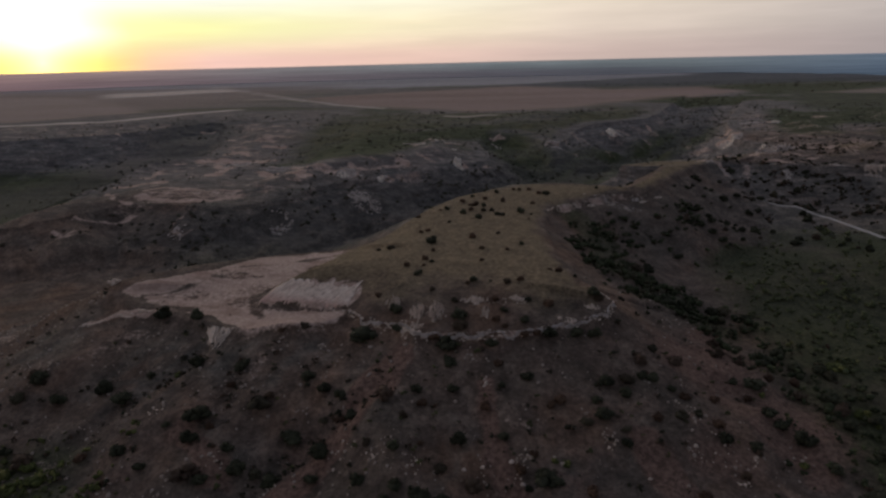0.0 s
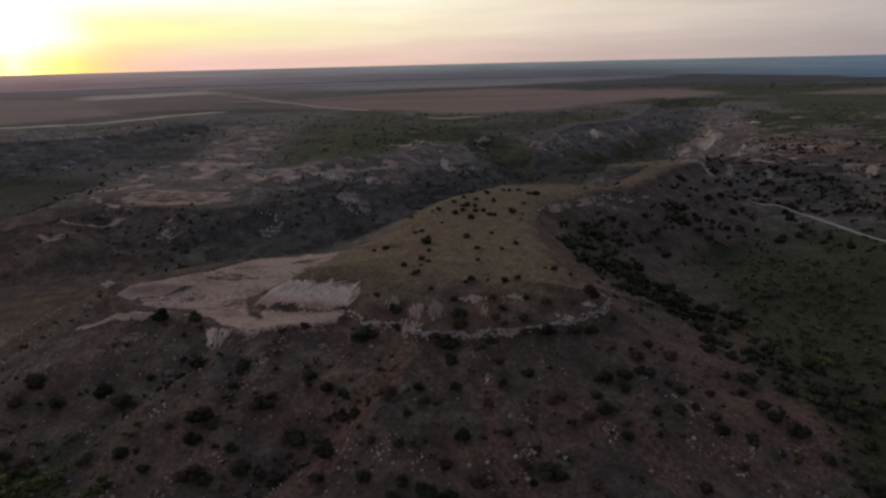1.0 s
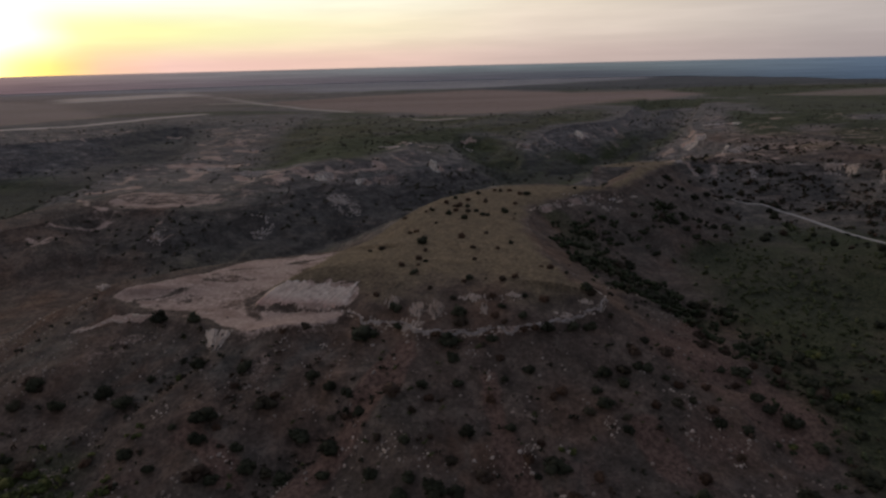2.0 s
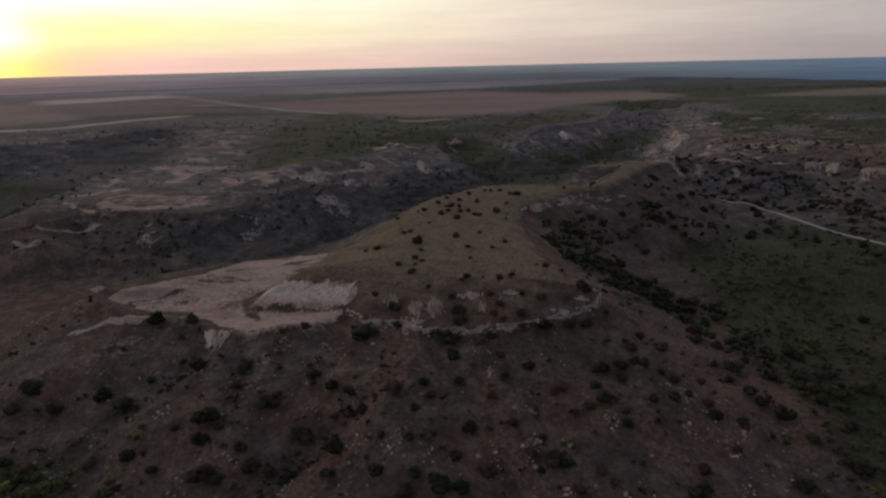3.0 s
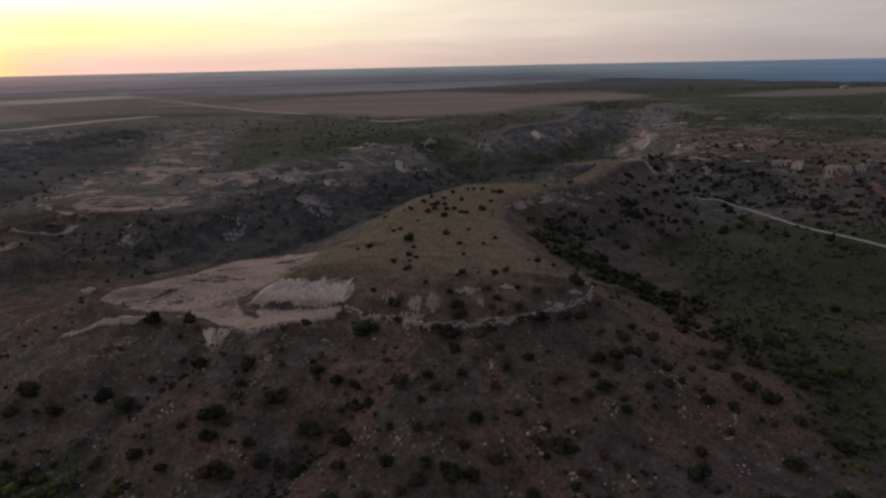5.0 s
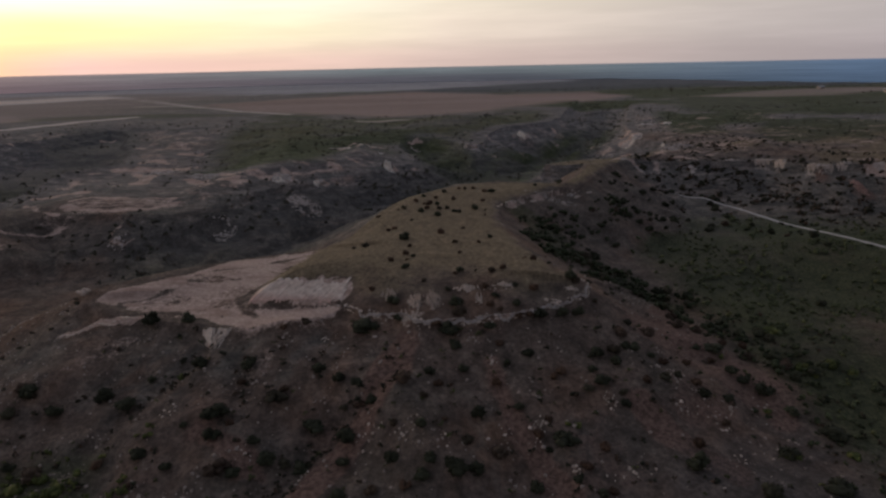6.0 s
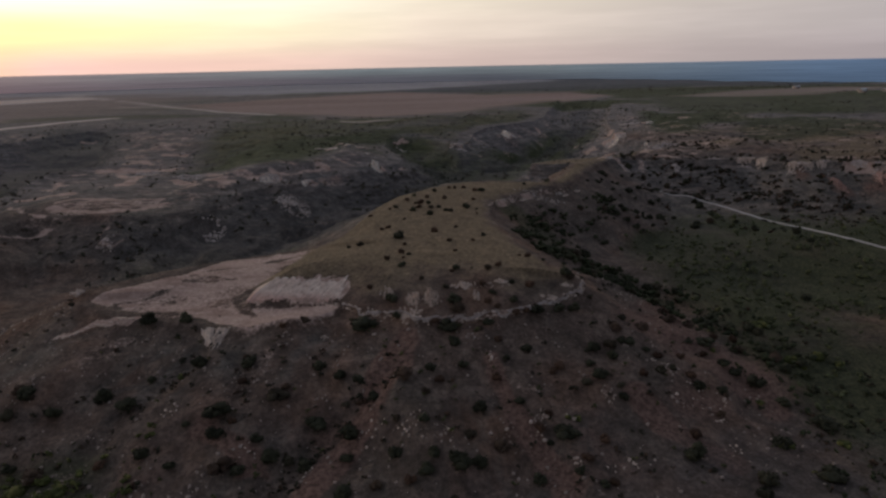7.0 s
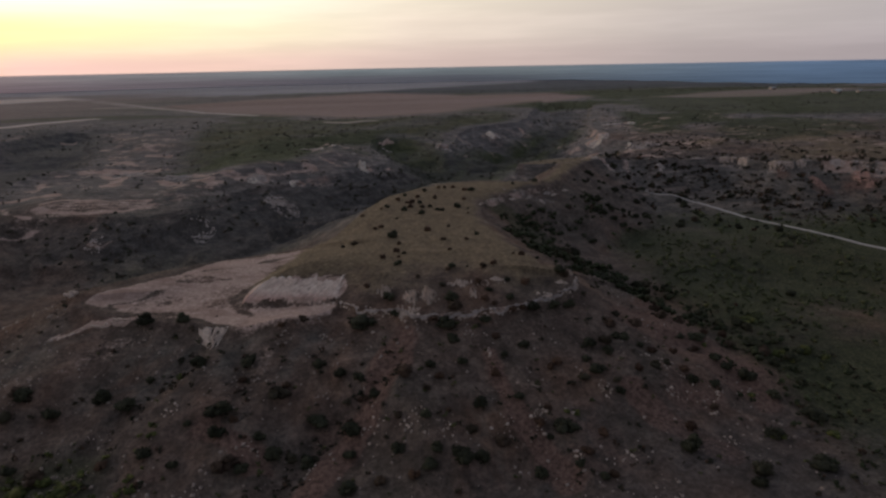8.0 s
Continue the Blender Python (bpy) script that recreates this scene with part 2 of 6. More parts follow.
CUT_FACE = cut_material()
BUSH_LEAF = leaf_material("juniper_leaf", (0.028, 0.029, 0.018, 1), (0.066, 0.064, 0.038, 1), (0.085, 0.055, 0.040, 1), 0.3, False)
SCRUB_LEAF = leaf_material("scrub_leaf", (0.024, 0.024, 0.016, 1), (0.056, 0.054, 0.033, 1), (0.100, 0.058, 0.040, 1), 0.55, True)
RUSSET_LEAF = leaf_material("russet_leaf", (0.058, 0.034, 0.024, 1), (0.135, 0.078, 0.050, 1), (0.060, 0.052, 0.034, 1), 0.35, False)
# scrub leaf paled for distance, which lowers the contrast of far bushes
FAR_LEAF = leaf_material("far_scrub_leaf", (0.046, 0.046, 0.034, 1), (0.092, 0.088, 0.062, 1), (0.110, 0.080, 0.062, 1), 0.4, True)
GROVE_LEAF = leaf_material("grove_leaf", (0.026, 0.031, 0.016, 1), (0.064, 0.072, 0.036, 1), (0.074, 0.062, 0.040, 1), 0.35, True)
BASIN_LEAF = leaf_material("basin_leaf", (0.062, 0.070, 0.035, 1), (0.112, 0.120, 0.060, 1), (0.150, 0.146, 0.062, 1), 0.2, True)
LIME_LEAF = leaf_material("green_mesquite_leaf", (0.050, 0.060, 0.020, 1), (0.120, 0.130, 0.042, 1), (0.190, 0.180, 0.060, 1), 0.4, True)
GREEN_LEAF = leaf_material("mesquite_leaf", (0.042, 0.047, 0.021, 1), (0.095, 0.098, 0.042, 1), (0.150, 0.140, 0.055, 1), 0.35, True)
BARK = rock_material("grey_bark", (0.06, 0.045, 0.035, 1), (0.12, 0.09, 0.07, 1), 6.0)

# ---------------------------------------------------------------- landforms
# rims: x, y, height of the rim, width over which the ground inside rises to the top
MESA = np.array([
    (-37, 197, 28.0, 19), (-32, 189.5, 28.0, 22), (-21, 184, 28.0, 24), (-15, 179, 27.8, 27),
    (-6, 178, 28.0, 27), (3, 177.5, 28.3, 27), (15, 178.5, 28.5, 26), (28, 183.5, 29.2, 26),
    (38, 188.5, 29.8, 24), (41, 195, 31.0, 20), (34, 206, 34.0, 14), (29.5, 230, 35.0, 10),
    (28.5, 251, 35.5, 10), (29, 275, 35.5, 10), (36, 302, 36.0, 10), (49, 317, 36.0, 10)])
NECK = np.array([
    (71, 332, 36.0, 10), (86, 338, 36.0, 10), (97, 354, 36.5, 8), (118, 385, 37.0, 8),
    (140, 411, 37.0, 8), (160, 425, 37.0, 8), (142, 434, 36.0, 8), (125, 407, 36.5, 8),
    (107, 392, 36.3, 8), (92, 368, 36.6, 8), (76, 343, 37.0, 8), (47, 352, 38.0, 8),
    (22, 352, 37.5, 8), (6, 338, 36.5, 10), (-6, 329, 36.0, 10), (-17, 309, 36.0, 9),
    (-26, 287, 34.8, 14), (-37, 266, 31.6, 26), (-46, 261, 29.4, 34), (-57, 238, 28.6, 36),
    (-66, 222, 27.6, 24), (-68, 208, 26.8, 17), (-52, 203, 27.4, 17), (-38, 199, 28.0, 19)])
PAD = np.array([
    (-40, 264, 29.6, 20), (-60, 261, 28.8, 20), (-80, 255, 28.8, 20), (-103, 243, 29.2, 20),
    (-118, 234, 28.4, 20), (-126, 228, 27.6, 20), (-123, 219, 26.6, 20), (-112, 210, 25.4, 20),
    (-98, 203.5, 24.8, 20), (-85, 198, 25.0, 20), (-69, 190, 25.4, 20), (-52, 188, 26.2, 20),
    (-43, 192, 27.0, 20), (-35, 197, 28.0, 20), (-30, 225, 28.5, 20)])
SPUR = np.array([(92, 431, 34.0, 8), (104, 424, 34.4, 8), (130, 420, 35.0, 8), (168, 430, 36.0, 8),
                 (180, 452, 36.0, 8), (148, 446, 35.0, 8), (112, 443, 34.4, 8)])
EAST = np.array([
    (150, 420, 36.0, 30), (168, 417, 35.0, 30), (190, 411, 35.0, 30), (214, 406, 35.4, 30),
    (236, 406, 35.2, 30), (243, 388, 35.0, 30), (252, 373, 35.0, 30), (270, 374, 35.6, 30), (286, 368, 36.0, 30),
    (306, 351, 36.0, 30), (340, 352, 36.0, 40), (380, 395, 36.0, 40), (470, 430, 37.0, 40),
    (900, 380, 40.0, 60), (5200, 300, 44.0, 200)])
EAST_BACK = np.array([
    (5200, 5200, 46.0, 200), (420, 5200, 46.0, 200), (372, 985, 44.0, 60), (340, 890, 42.0, 40), (300, 800, 41.0, 30),
    (256, 700, 38.5, 30), (234, 645, 37.5, 30), (222, 604, 36.8, 30), (213, 574, 36.5, 25),
    (206, 550, 34.5, 25), (214, 515, 34.0, 25), (210, 486, 36.5, 25), (178, 458, 36.5, 20)])
WEST = np.array([
    (-250, 330, 22.0, 20), (-226, 331, 24.5, 20), (-206, 343, 27.0, 20), (-196, 367, 28.5, 20),
    (-152, 356, 28.0, 30), (-127, 354, 27.5, 30), (-106, 373, 27.0, 30), (-92, 400, 29.0, 30),
    (-62, 420, 30.0, 40), (-36, 440, 31.0, 40), (-10, 462, 31.5, 40), (8, 480, 31.0, 40),
    (14, 520, 31.0, 40), (4, 572, 33.0, 40), (12, 612, 36.0, 40), (36, 614, 36.0, 40),
    (52, 588, 34.0, 40), (60, 556, 32.0, 40), (74, 562, 32.5, 40), (90, 612, 36.0, 40),
    (110, 646, 39.0, 40), (128, 658, 39.5, 40), (172, 690, 40.0, 40), (200, 742, 40.0, 40),
    (222, 800, 41.0, 40), (258, 880, 43.0, 40), (300, 985, 44.0, 60), (350, 5200, 46.0, 200)])
WEST_BACK = np.array([
    (-5200, 5200, 46.0, 200), (-5200, 760, 44.0, 100), (-900, 560, 43.0, 60), (-520, 545, 42.5, 40),
    (-420, 560, 42.5, 40), (-345, 598, 42.0, 30), (-318, 640, 41.0, 30), (-300, 700, 40.0, 30),
    (-290, 760, 40.0, 30), (-262, 730, 37.0, 40), (-245, 660, 32.5, 40), (-222, 600, 32.0, 40),
    (-203, 525, 33.0, 40), (-230, 484, 34.0, 30), (-228, 440, 32.0, 30), (-222, 398, 29.0, 30),
    (-244, 362, 24.0, 20)])
# valley floors: x, y, height
FLOOR = np.array([
    (0, 100, 3.0), (-120, 125, 1.5), (150, 150, 1.5), (152, 232, 3.6), (150, 300, 10.5), (206, 322, 12.0),
    (172, 380, 15.5), (100, 272, 10.5), (300, 250, 8.0), (-165, 275, 8.0), (-60, 322, 6.0), (0, 392, 9.0),
    (60, 470, 13.0), (40, 532, 17.0), (28, 592, 26.0), (112, 558, 13.0), (152, 590, 14.5), (184, 632, 18.5),
    (208, 668, 24.0), (236, 724, 30.5), (262, 800, 34.0), (300, 880, 37.5), (336, 960, 41.0), (165, 520, 22.0), (-300, 450, 12.0), (-246, 560, 22.0),
    (-272, 670, 30.0), (-250, 250, 4.0), (0, -60, 0.0), (-420, 380, 8.0), (340, 440, 20.0), (100, 215, 9.0),
    (-150, 212, 9.0), (218, 360, 18.0)])
# knolls and hollows: x, y, height, radius
KNOLLS = [(42, 147, 5.5, 20), (80, 701, 6, 40), (60, 193, -3, 11), (-101, 352, -6, 12), (-20, 140, 2.5, 18),
          (-32, 160, 2.5, 12), (-190, 352, -3, 14), (-62, 397, 3, 12), (108, 303, -3, 22), (128, 347, -3, 16),
          (-125, 180, 3, 14), (86, 162, 2, 12), (-55, 186, 2, 8), (-150, 335, 2.5, 14),
          (168, 582, 8, 10), (218, 361, 3, 10), (-190, 318, 4, 16), (-108, 364, 3, 6), (184, 408, 3, 8), (173, 374, 4.0, 11), (163, 389, -2.6, 8), (62, 544, 5, 14), (126, 624, 6, 14), (255, 442, 4, 20), (103, 394, 3.2, 11), (118, 408, 2.0, 10)]
CANYON = [(0, 392), (60, 470), (112, 558), (152, 590), (184, 632), (208, 668), (236, 724), (262, 800), (300, 880), (336, 960)]
GULCH = [(60, 470), (40, 532), (28, 592)]
DRAWS = [[(-80, 186), (-85, 178), (-92, 173), (-97, 169), (-102, 160)], [(-46, 151), (-51, 145), (-55, 137)],
         [(-67, 179), (-65, 168), (-66, 161)], [(-24, 163), (-34, 156), (-41, 154)]]
DRAIN = [(46, 304), (54, 290), (54, 266), (60, 252), (72, 238), (82, 222), (82, 205), (94, 192), (104, 176), (112, 162)]
ROAD = [(161, 381, 1.6), (165, 378.6, 2.0), (170, 375.4, 2.3), (179, 369.5, 2.6), (186, 361, 2.7), (190, 348, 3.0), (196.5, 337, 3.2), (202.5, 321.5, 3.2), (209, 302, 3.3), (216, 284.5, 3.3), (222, 272, 3.3), (228.5, 261.5, 3.5), (262, 205, 3.6), (300, 130, 3.6)]


def lattice(x, y, seed):
    """Smooth value noise in -1..1 on whole-number cells."""
    xi, yi = np.floor(x), np.floor(y)
    fx, fy = x - xi, y - yi
    fx, fy = fx * fx * (3 - 2 * fx), fy * fy * (3 - 2 * fy)

    def cell(a, b):
        h = np.sin(a * 127.1 + b * 311.7 + seed * 74.7) * 43758.5453
        return h - np.floor(h)
    low = cell(xi, yi) * (1 - fx) + cell(xi + 1, yi) * fx
    high = cell(xi, yi + 1) * (1 - fx) + cell(xi + 1, yi + 1) * fx
    return 2 * (low * (1 - fy) + high * fy) - 1


def fbm(x, y, size, octaves=4, seed=0.0):
    total, amount, reach = 0.0, 1.0, 0.0
    for k in range(octaves):
        total = total + amount * lattice(x / size + 17.3 * k, y / size - 9.1 * k, seed + k)
        reach += amount
        amount, size = amount * 0.5, size * 0.5
    return total / reach


def smooth(a, b, v):
    u = np.clip((v - a) / (b - a), 0, 1)
    return u * u * (3 - 2 * u)


def rim_field(x, y, rim):
    """Signed distance to a closed rim (positive inside), and the rim's height and rise width nearest to each place."""
    best = np.full(x.shape, 1e18)
    height, width = np.zeros(x.shape), np.ones(x.shape)
    inside = np.zeros(x.shape, bool)
    for a, b in zip(rim, np.roll(rim, -1, axis=0)):
        dx, dy = b[0] - a[0], b[1] - a[1]
        u = np.clip(((x - a[0]) * dx + (y - a[1]) * dy) / (dx * dx + dy * dy), 0, 1)
        d = (x - a[0] - u * dx) ** 2 + (y - a[1] - u * dy) ** 2
        near = d < best
        best = np.where(near, d, best)
        if rim.shape[1] > 2:
            height = np.where(near, a[2] + u * (b[2] - a[2]), height)
            width = np.where(near, a[3] + u * (b[3] - a[3]), width)
        cross = (a[1] > y) != (b[1] > y)
        if abs(dy) > 1e-9:
            inside ^= cross & (x < a[0] + (y - a[1]) * dx / dy)
    return np.where(inside, 1, -1) * np.sqrt(best), height, width


def rim_weight_height(x, y, rim):
    """The rims' heights, weighted by nearness: an even surface inside the rim."""
    top, under = 0.0, 0.0
    for v in rim:
        w = 1 / ((x - v[0]) ** 2 + (y - v[1]) ** 2 + 60) ** 1.5
        top, under = top + w * v[2], under + w
    return top / under


UPLANDS = [  # rim, height of the top (None: as the rim), cap rock, slope below it
    (np.vstack([MESA, NECK]), 36.6, 1.6, 0.46),
    (PAD, None, 1.0, 0.45),
    (SPUR, None, 5.5, 0.6),
    (np.vstack([EAST, EAST_BACK]), 38.5, 3.4, 0.46),
    (np.vstack([WEST, WEST_BACK]), 40.0, 1.6, 0.42)]


def line_distance(x, y, points):
    best = np.full(x.shape, 1e18)
    for a, b in zip(points, points[1:]):
        dx, dy = b[0] - a[0], b[1] - a[1]
        u = np.clip(((x - a[0]) * dx + (y - a[1]) * dy) / (dx * dx + dy * dy), 0, 1)
        best = np.minimum(best, np.hypot(x - a[0] - u * dx, y - a[1] - u * dy))
    return best


def line_along(x, y, points):
    """Distance to a line, and how far along it the nearest place lies."""
    best, along, passed = np.full(x.shape, 1e18), np.zeros(x.shape), 0.0
    for a, b in zip(points, points[1:]):
        dx, dy = b[0] - a[0], b[1] - a[1]
        length = math.hypot(dx, dy)
        u = np.clip(((x - a[0]) * dx + (y - a[1]) * dy) / length ** 2, 0, 1)
        d = np.hypot(x - a[0] - u * dx, y - a[1] - u * dy)
        along = np.where(d < best, passed + u * length, along)
        best, passed = np.minimum(best, d), passed + length
    return best, along


def rills(x, y):
    """Ribs and runnels that fan out from the mesa, 0 in the runnels to 1 on the ribs."""
    turn = np.arctan2(y - 238, x + 12)
    reach = np.hypot(y - 238, x + 12)
    bend = turn + 0.06 * fbm(x, y, 26, 3, 21.0)
    return 0.6 * np.abs(fbm(bend * 60, reach * 0.12, 9, 2, 31.0)) * 1.6 + 0.4 * np.abs(fbm(bend * 60, reach * 0.25, 3.4, 2, 35.0)) * 1.6


def terrain(x, y):
    x, y = np.asarray(x, float), np.asarray(y, float)
    top, under = 0.0, 0.0
    for v in FLOOR:
        w = 1 / ((x - v[0]) ** 2 + (y - v[1]) ** 2 + 400) ** 2
        top, under = top + w * v[2], under + w
    ground = top / under + 0.8 * fbm(x, y, 45, 4, 3.0)
    gully = np.abs(fbm(x, y, 38, 3, 11.0)) * 2 - 0.5
    gully2 = np.abs(fbm(x, y, 13, 3, 15.0)) * 2 - 0.5
    for k, (rim, crown, cap, slope) in enumerate(UPLANDS):
        rough = (0.8, 0.5, 0.8, 2.5, 3.0)[k]
        wx = x + rough * fbm(x, y, 14, 3, 5.0 + k)
        wy = y + rough * fbm(x, y, 14, 3, 25.0 + k)
        d, rim_z, rise = rim_field(wx, wy, rim)
        even = rim_weight_height(x, y, rim) if k in (1, 2) else None
        if crown is None:
            inner = rim_z + (even - rim_z) * smooth(0, 25, d)
        else:
            goal = crown
            if k == 0:
                goal = crown + 1.4 * smooth(250, 340, y) - 0.9 * smooth(225, 200, y)
            if k == 3:
                goal = crown + 5 * smooth(430, 1000, y)
            if k == 4:
                goal = crown + 4 * smooth(600, 950, y) - 9 * smooth(-75, -135, x) * smooth(650, 500, y) - 5 * smooth(-190, -250, x) * smooth(760, 650, y) * smooth(-310, -280, x)
            climb = np.clip((d / rise + 0.06) / 1.06, 0, 1)
            inner = rim_z + (goal - rim_z) * (1 - (1 - climb) ** (1.6 - 0.35 * smooth(218, 235, y) * smooth(-10, -30, x)) if k == 0 else smooth(-0.12, 1, d / rise))
        if k != 1:
            inner = inner + (0.35 if k == 0 else 0.9) * fbm(x, y, 30, 4, 40.0 + k) * smooth(0, 12, d)
        if k > 2:
            inner = inner + (3.4 if k == 3 else 2.6) * (0.42 - np.abs(fbm(x, y, 62, 4, 47.0 + k)) * 1.7) * smooth(4, 30, d) * smooth(780, 680, y)
        out = np.maximum(-d, 0)
        out = out * (1 + (0.22 if k < 3 else 0.5) * gully * smooth(2, 22, out)) + (0.9 if k < 3 else 2.0) * gully2 * smooth(3, 12, out)
        if k < 2:
            out = out - 3.2 * (rills(x, y) - 0.35) * smooth(4, 26, out)
        capped = cap * (1 + 0.5 * fbm(x, y, 22, 2, 60.0 + k)) * smooth(0, 1.8, out)
        fall = rim_z - capped - slope * out
        form = np.where(d > 0, inner, fall)
        gap = np.clip(0.5 + 0.5 * (form - ground) / 4.0, 0, 1)
        ground = np.where(d > 0, np.maximum(form, ground), ground + (form - ground) * gap + 4.0 * gap * (1 - gap) * (d <= 0) * 0.5)
    ground = ground + 0.25 * fbm(x, y, 6, 3, 71.0) * smooth(900, 500, np.hypot(x, y)) * (1 - 0.8 * smooth(-1, 2, rim_field(x, y, PAD)[0]))
    for line in DRAWS:
        ground = ground - 1.5 * smooth(5.5, 0.5, line_distance(x, y, line) + 1.2 * fbm(x, y, 6, 2, 77.0))
    # ledges of harder rock step the far slopes
    ground = ground + 0.32 * np.sin(ground * 1.55 + 0.8 * fbm(x, y, 60, 2, 75.0)) * smooth(285, 330, y - 0.5 * np.abs(x - 20)) * smooth(820, 740, y)
    for kx, ky, lift, reach in KNOLLS:
        ground = ground + lift * np.exp(-((x - kx) ** 2 + (y - ky) ** 2) / reach ** 2)
    far = np.hypot(x, y)
    plain = smooth(980, 1150, far)
    ground = ground * (1 - plain) + plain * np.maximum(44 + 1.2 * fbm(x, y, 400, 3, 80.0), np.where(y < 250, 20, 0))
    turn = np.arctan2(x, y)
    brink = 2080 - 380 * smooth(0.38, 0.66, turn)
    return ground - 110 * smooth(brink, brink + 260, far) * smooth(0.35, 0.50, turn) * smooth(2.2, 1.6, turn)

# ---------------------------------------------------------------- mesh helpers
def mesh_of(name, verts, faces, mat, soft=False):
    """A mesh from an array of places and an array of triangles or quads."""
    verts, faces = np.asarray(verts, np.float32), np.asarray(faces, np.int32)
    me = bpy.data.meshes.new(name)
    me.vertices.add(len(verts))
    me.vertices.foreach_set("co", verts.ravel())
    side = faces.shape[1]
    me.loops.add(faces.size)
    me.loops.foreach_set("vertex_index", faces.ravel())
    me.polygons.add(len(faces))
    me.polygons.foreach_set("loop_start", np.arange(0, faces.size, side, dtype=np.int32))
    if soft:
        me.polygons.foreach_set("use_smooth", np.ones(len(faces), bool))
    me.update(calc_edges=True)
    me.materials.append(mat)
    return me


def part(name, me, parent, label=""):
    ob = new(name, me)
    ob.parent = parent
    return tagged(ob, label)


def ball(level):
    bm = bmesh.new()
    bmesh.ops.create_icosphere(bm, subdivisions=level, radius=1.0)
    v = np.array([p.co[:] for p in bm.verts])
    f = np.array([[q.index for q in face.verts] for face in bm.faces])
    bm.free()
    return v, f


BALLS = {level: ball(level) for level in (1, 2)}
rng = np.random.default_rng(7)


def join(pieces):
    verts, faces, count = [], [], 0
    for v, f in pieces:
        verts.append(v)
        faces.append(f + count)
        count += len(v)
    return np.vstack(verts), np.vstack(faces)


def bush_shape(lumps, tufts, level, flat=0.72):
    """A crown one metre wide and about 0.7 m high, of uneven lumps and loose sprigs, standing on z = 0."""
    pieces, centres = [], []
    v0, f0 = BALLS[level]
    for k in range(lumps):
        turn, out = rng.uniform(0, 6.283), math.sqrt(rng.uniform(0, 1)) * 0.34
        size = rng.uniform(0.13, 0.25) * (1.15 - out)
        z = rng.uniform(0.12, 0.72) * flat * (1 - 1.1 * out)
        c = np.array([out * math.cos(turn), out * math.sin(turn), z + 0.06])
        v = v0 * size * rng.uniform(0.72, 1.3, (len(v0), 1)) * np.array([1, 1, 0.85]) + c
        pieces.append((v, f0))
        centres.append((c, size))
    if tufts:
        verts = []
        for k in range(tufts):
            c, size = centres[rng.integers(len(centres))]
            way = rng.normal(size=3)
            way /= np.linalg.norm(way)
            p = c + way * size * rng.uniform(0.85, 1.25)
            a, b = rng.normal(size=3) * 0.045, rng.normal(size=3) * 0.045
            verts += [p - a, p + a, p + b + way * 0.05]
        pieces.append((np.array(verts), np.arange(3 * tufts).reshape(-1, 3)))
    v, f = join(pieces)
    v[:, 2] = np.maximum(v[:, 2], 0.0)
    return v, f


def stem_shape():
    """Three short crooked stems, thinner towards the top."""
    pieces = []
    for k in range(3):
        turn = k * 2.1 + rng.uniform(-0.4, 0.4)
        ring = np.array([[math.cos(a), math.sin(a), 0] for a in np.arange(5) * 1.2566])
        lean = np.array([math.cos(turn), math.sin(turn), 0])
        rows = [ring * r + lean * o + np.array([0, 0, z]) for r, o, z in ((0.030, 0.02, -0.12), (0.024, 0.06, 0.14), (0.014, 0.14, 0.32))]
        f = []
        for i in range(2):
            for j in range(5):
                a, b, c, d = i * 5 + j, i * 5 + (j + 1) % 5, (i + 1) * 5 + (j + 1) % 5, (i + 1) * 5 + j
                f += [(a, b, c), (a, c, d)]
        pieces.append((np.vstack(rows), np.array(f)))
    return join(pieces)


def rock_shape(level=1, rough=0.22):
    """An uneven block one metre across with flattened sides."""
    v0, f0 = BALLS[level]
    v = np.sign(v0) * np.abs(v0) ** 0.62 * 0.5
    v = v * rng.uniform(1 - rough, 1 + rough, (len(v), 1)) + rng.normal(size=v.shape) * 0.02
    return v, f0


def spread(shapes, places, sizes, heights, sink=0.05):
    """Copies of the shapes at the places, joined into one pair of arrays."""
    pieces, count = [], 0
    faces = []
    for k in range(len(places)):
        v, f = shapes[k % len(shapes)]
        a = rng.uniform(0, 6.283)
        ca, sa = math.cos(a) * sizes[k], math.sin(a) * sizes[k]
        w = np.empty(v.shape, np.float32)
        w[:, 0] = places[k][0] + v[:, 0] * ca - v[:, 1] * sa
        w[:, 1] = places[k][1] + v[:, 0] * sa + v[:, 1] * ca
        w[:, 2] = heights[k] - sink * sizes[k] + v[:, 2] * sizes[k]
        pieces.append(w)
        faces.append(f + count)
        count += len(v)
    return np.vstack(pieces), np.vstack(faces)


# ---------------------------------------------------------------- the ground
def steps(start, stop, size):
    return list(np.arange(start, stop, size))


def growing(start, stop, size, factor):
    out, at = [], start
    while at < stop:
        out.append(at)
        size *= factor
        at += size
    return out + [stop]


EDGE = 4860.0
XS = np.array([-v for v in growing(300, EDGE, 2.4, 1.085)][::-1] + steps(-298, -150, 1.8) + steps(-150, 120, 1.0) + steps(120, 320, 1.6) + growing(320, EDGE, 2.2, 1.085))
YS = np.array([-v for v in growing(0, EDGE, 20, 1.25)][::-1][:-1] + steps(0, 100, 6) + steps(100, 215, 0.9) + steps(215, 360, 1.1) + steps(360, 480, 1.5)
              + steps(480, 800, 2.2) + growing(800, EDGE, 4, 1.05))
CUT = np.array([(-69, 208.5), (-52, 203.5), (-37, 198.5), (-34, 204), (-35, 210), (-47, 211.3), (-57, 213.6), (-66, 216.5)])
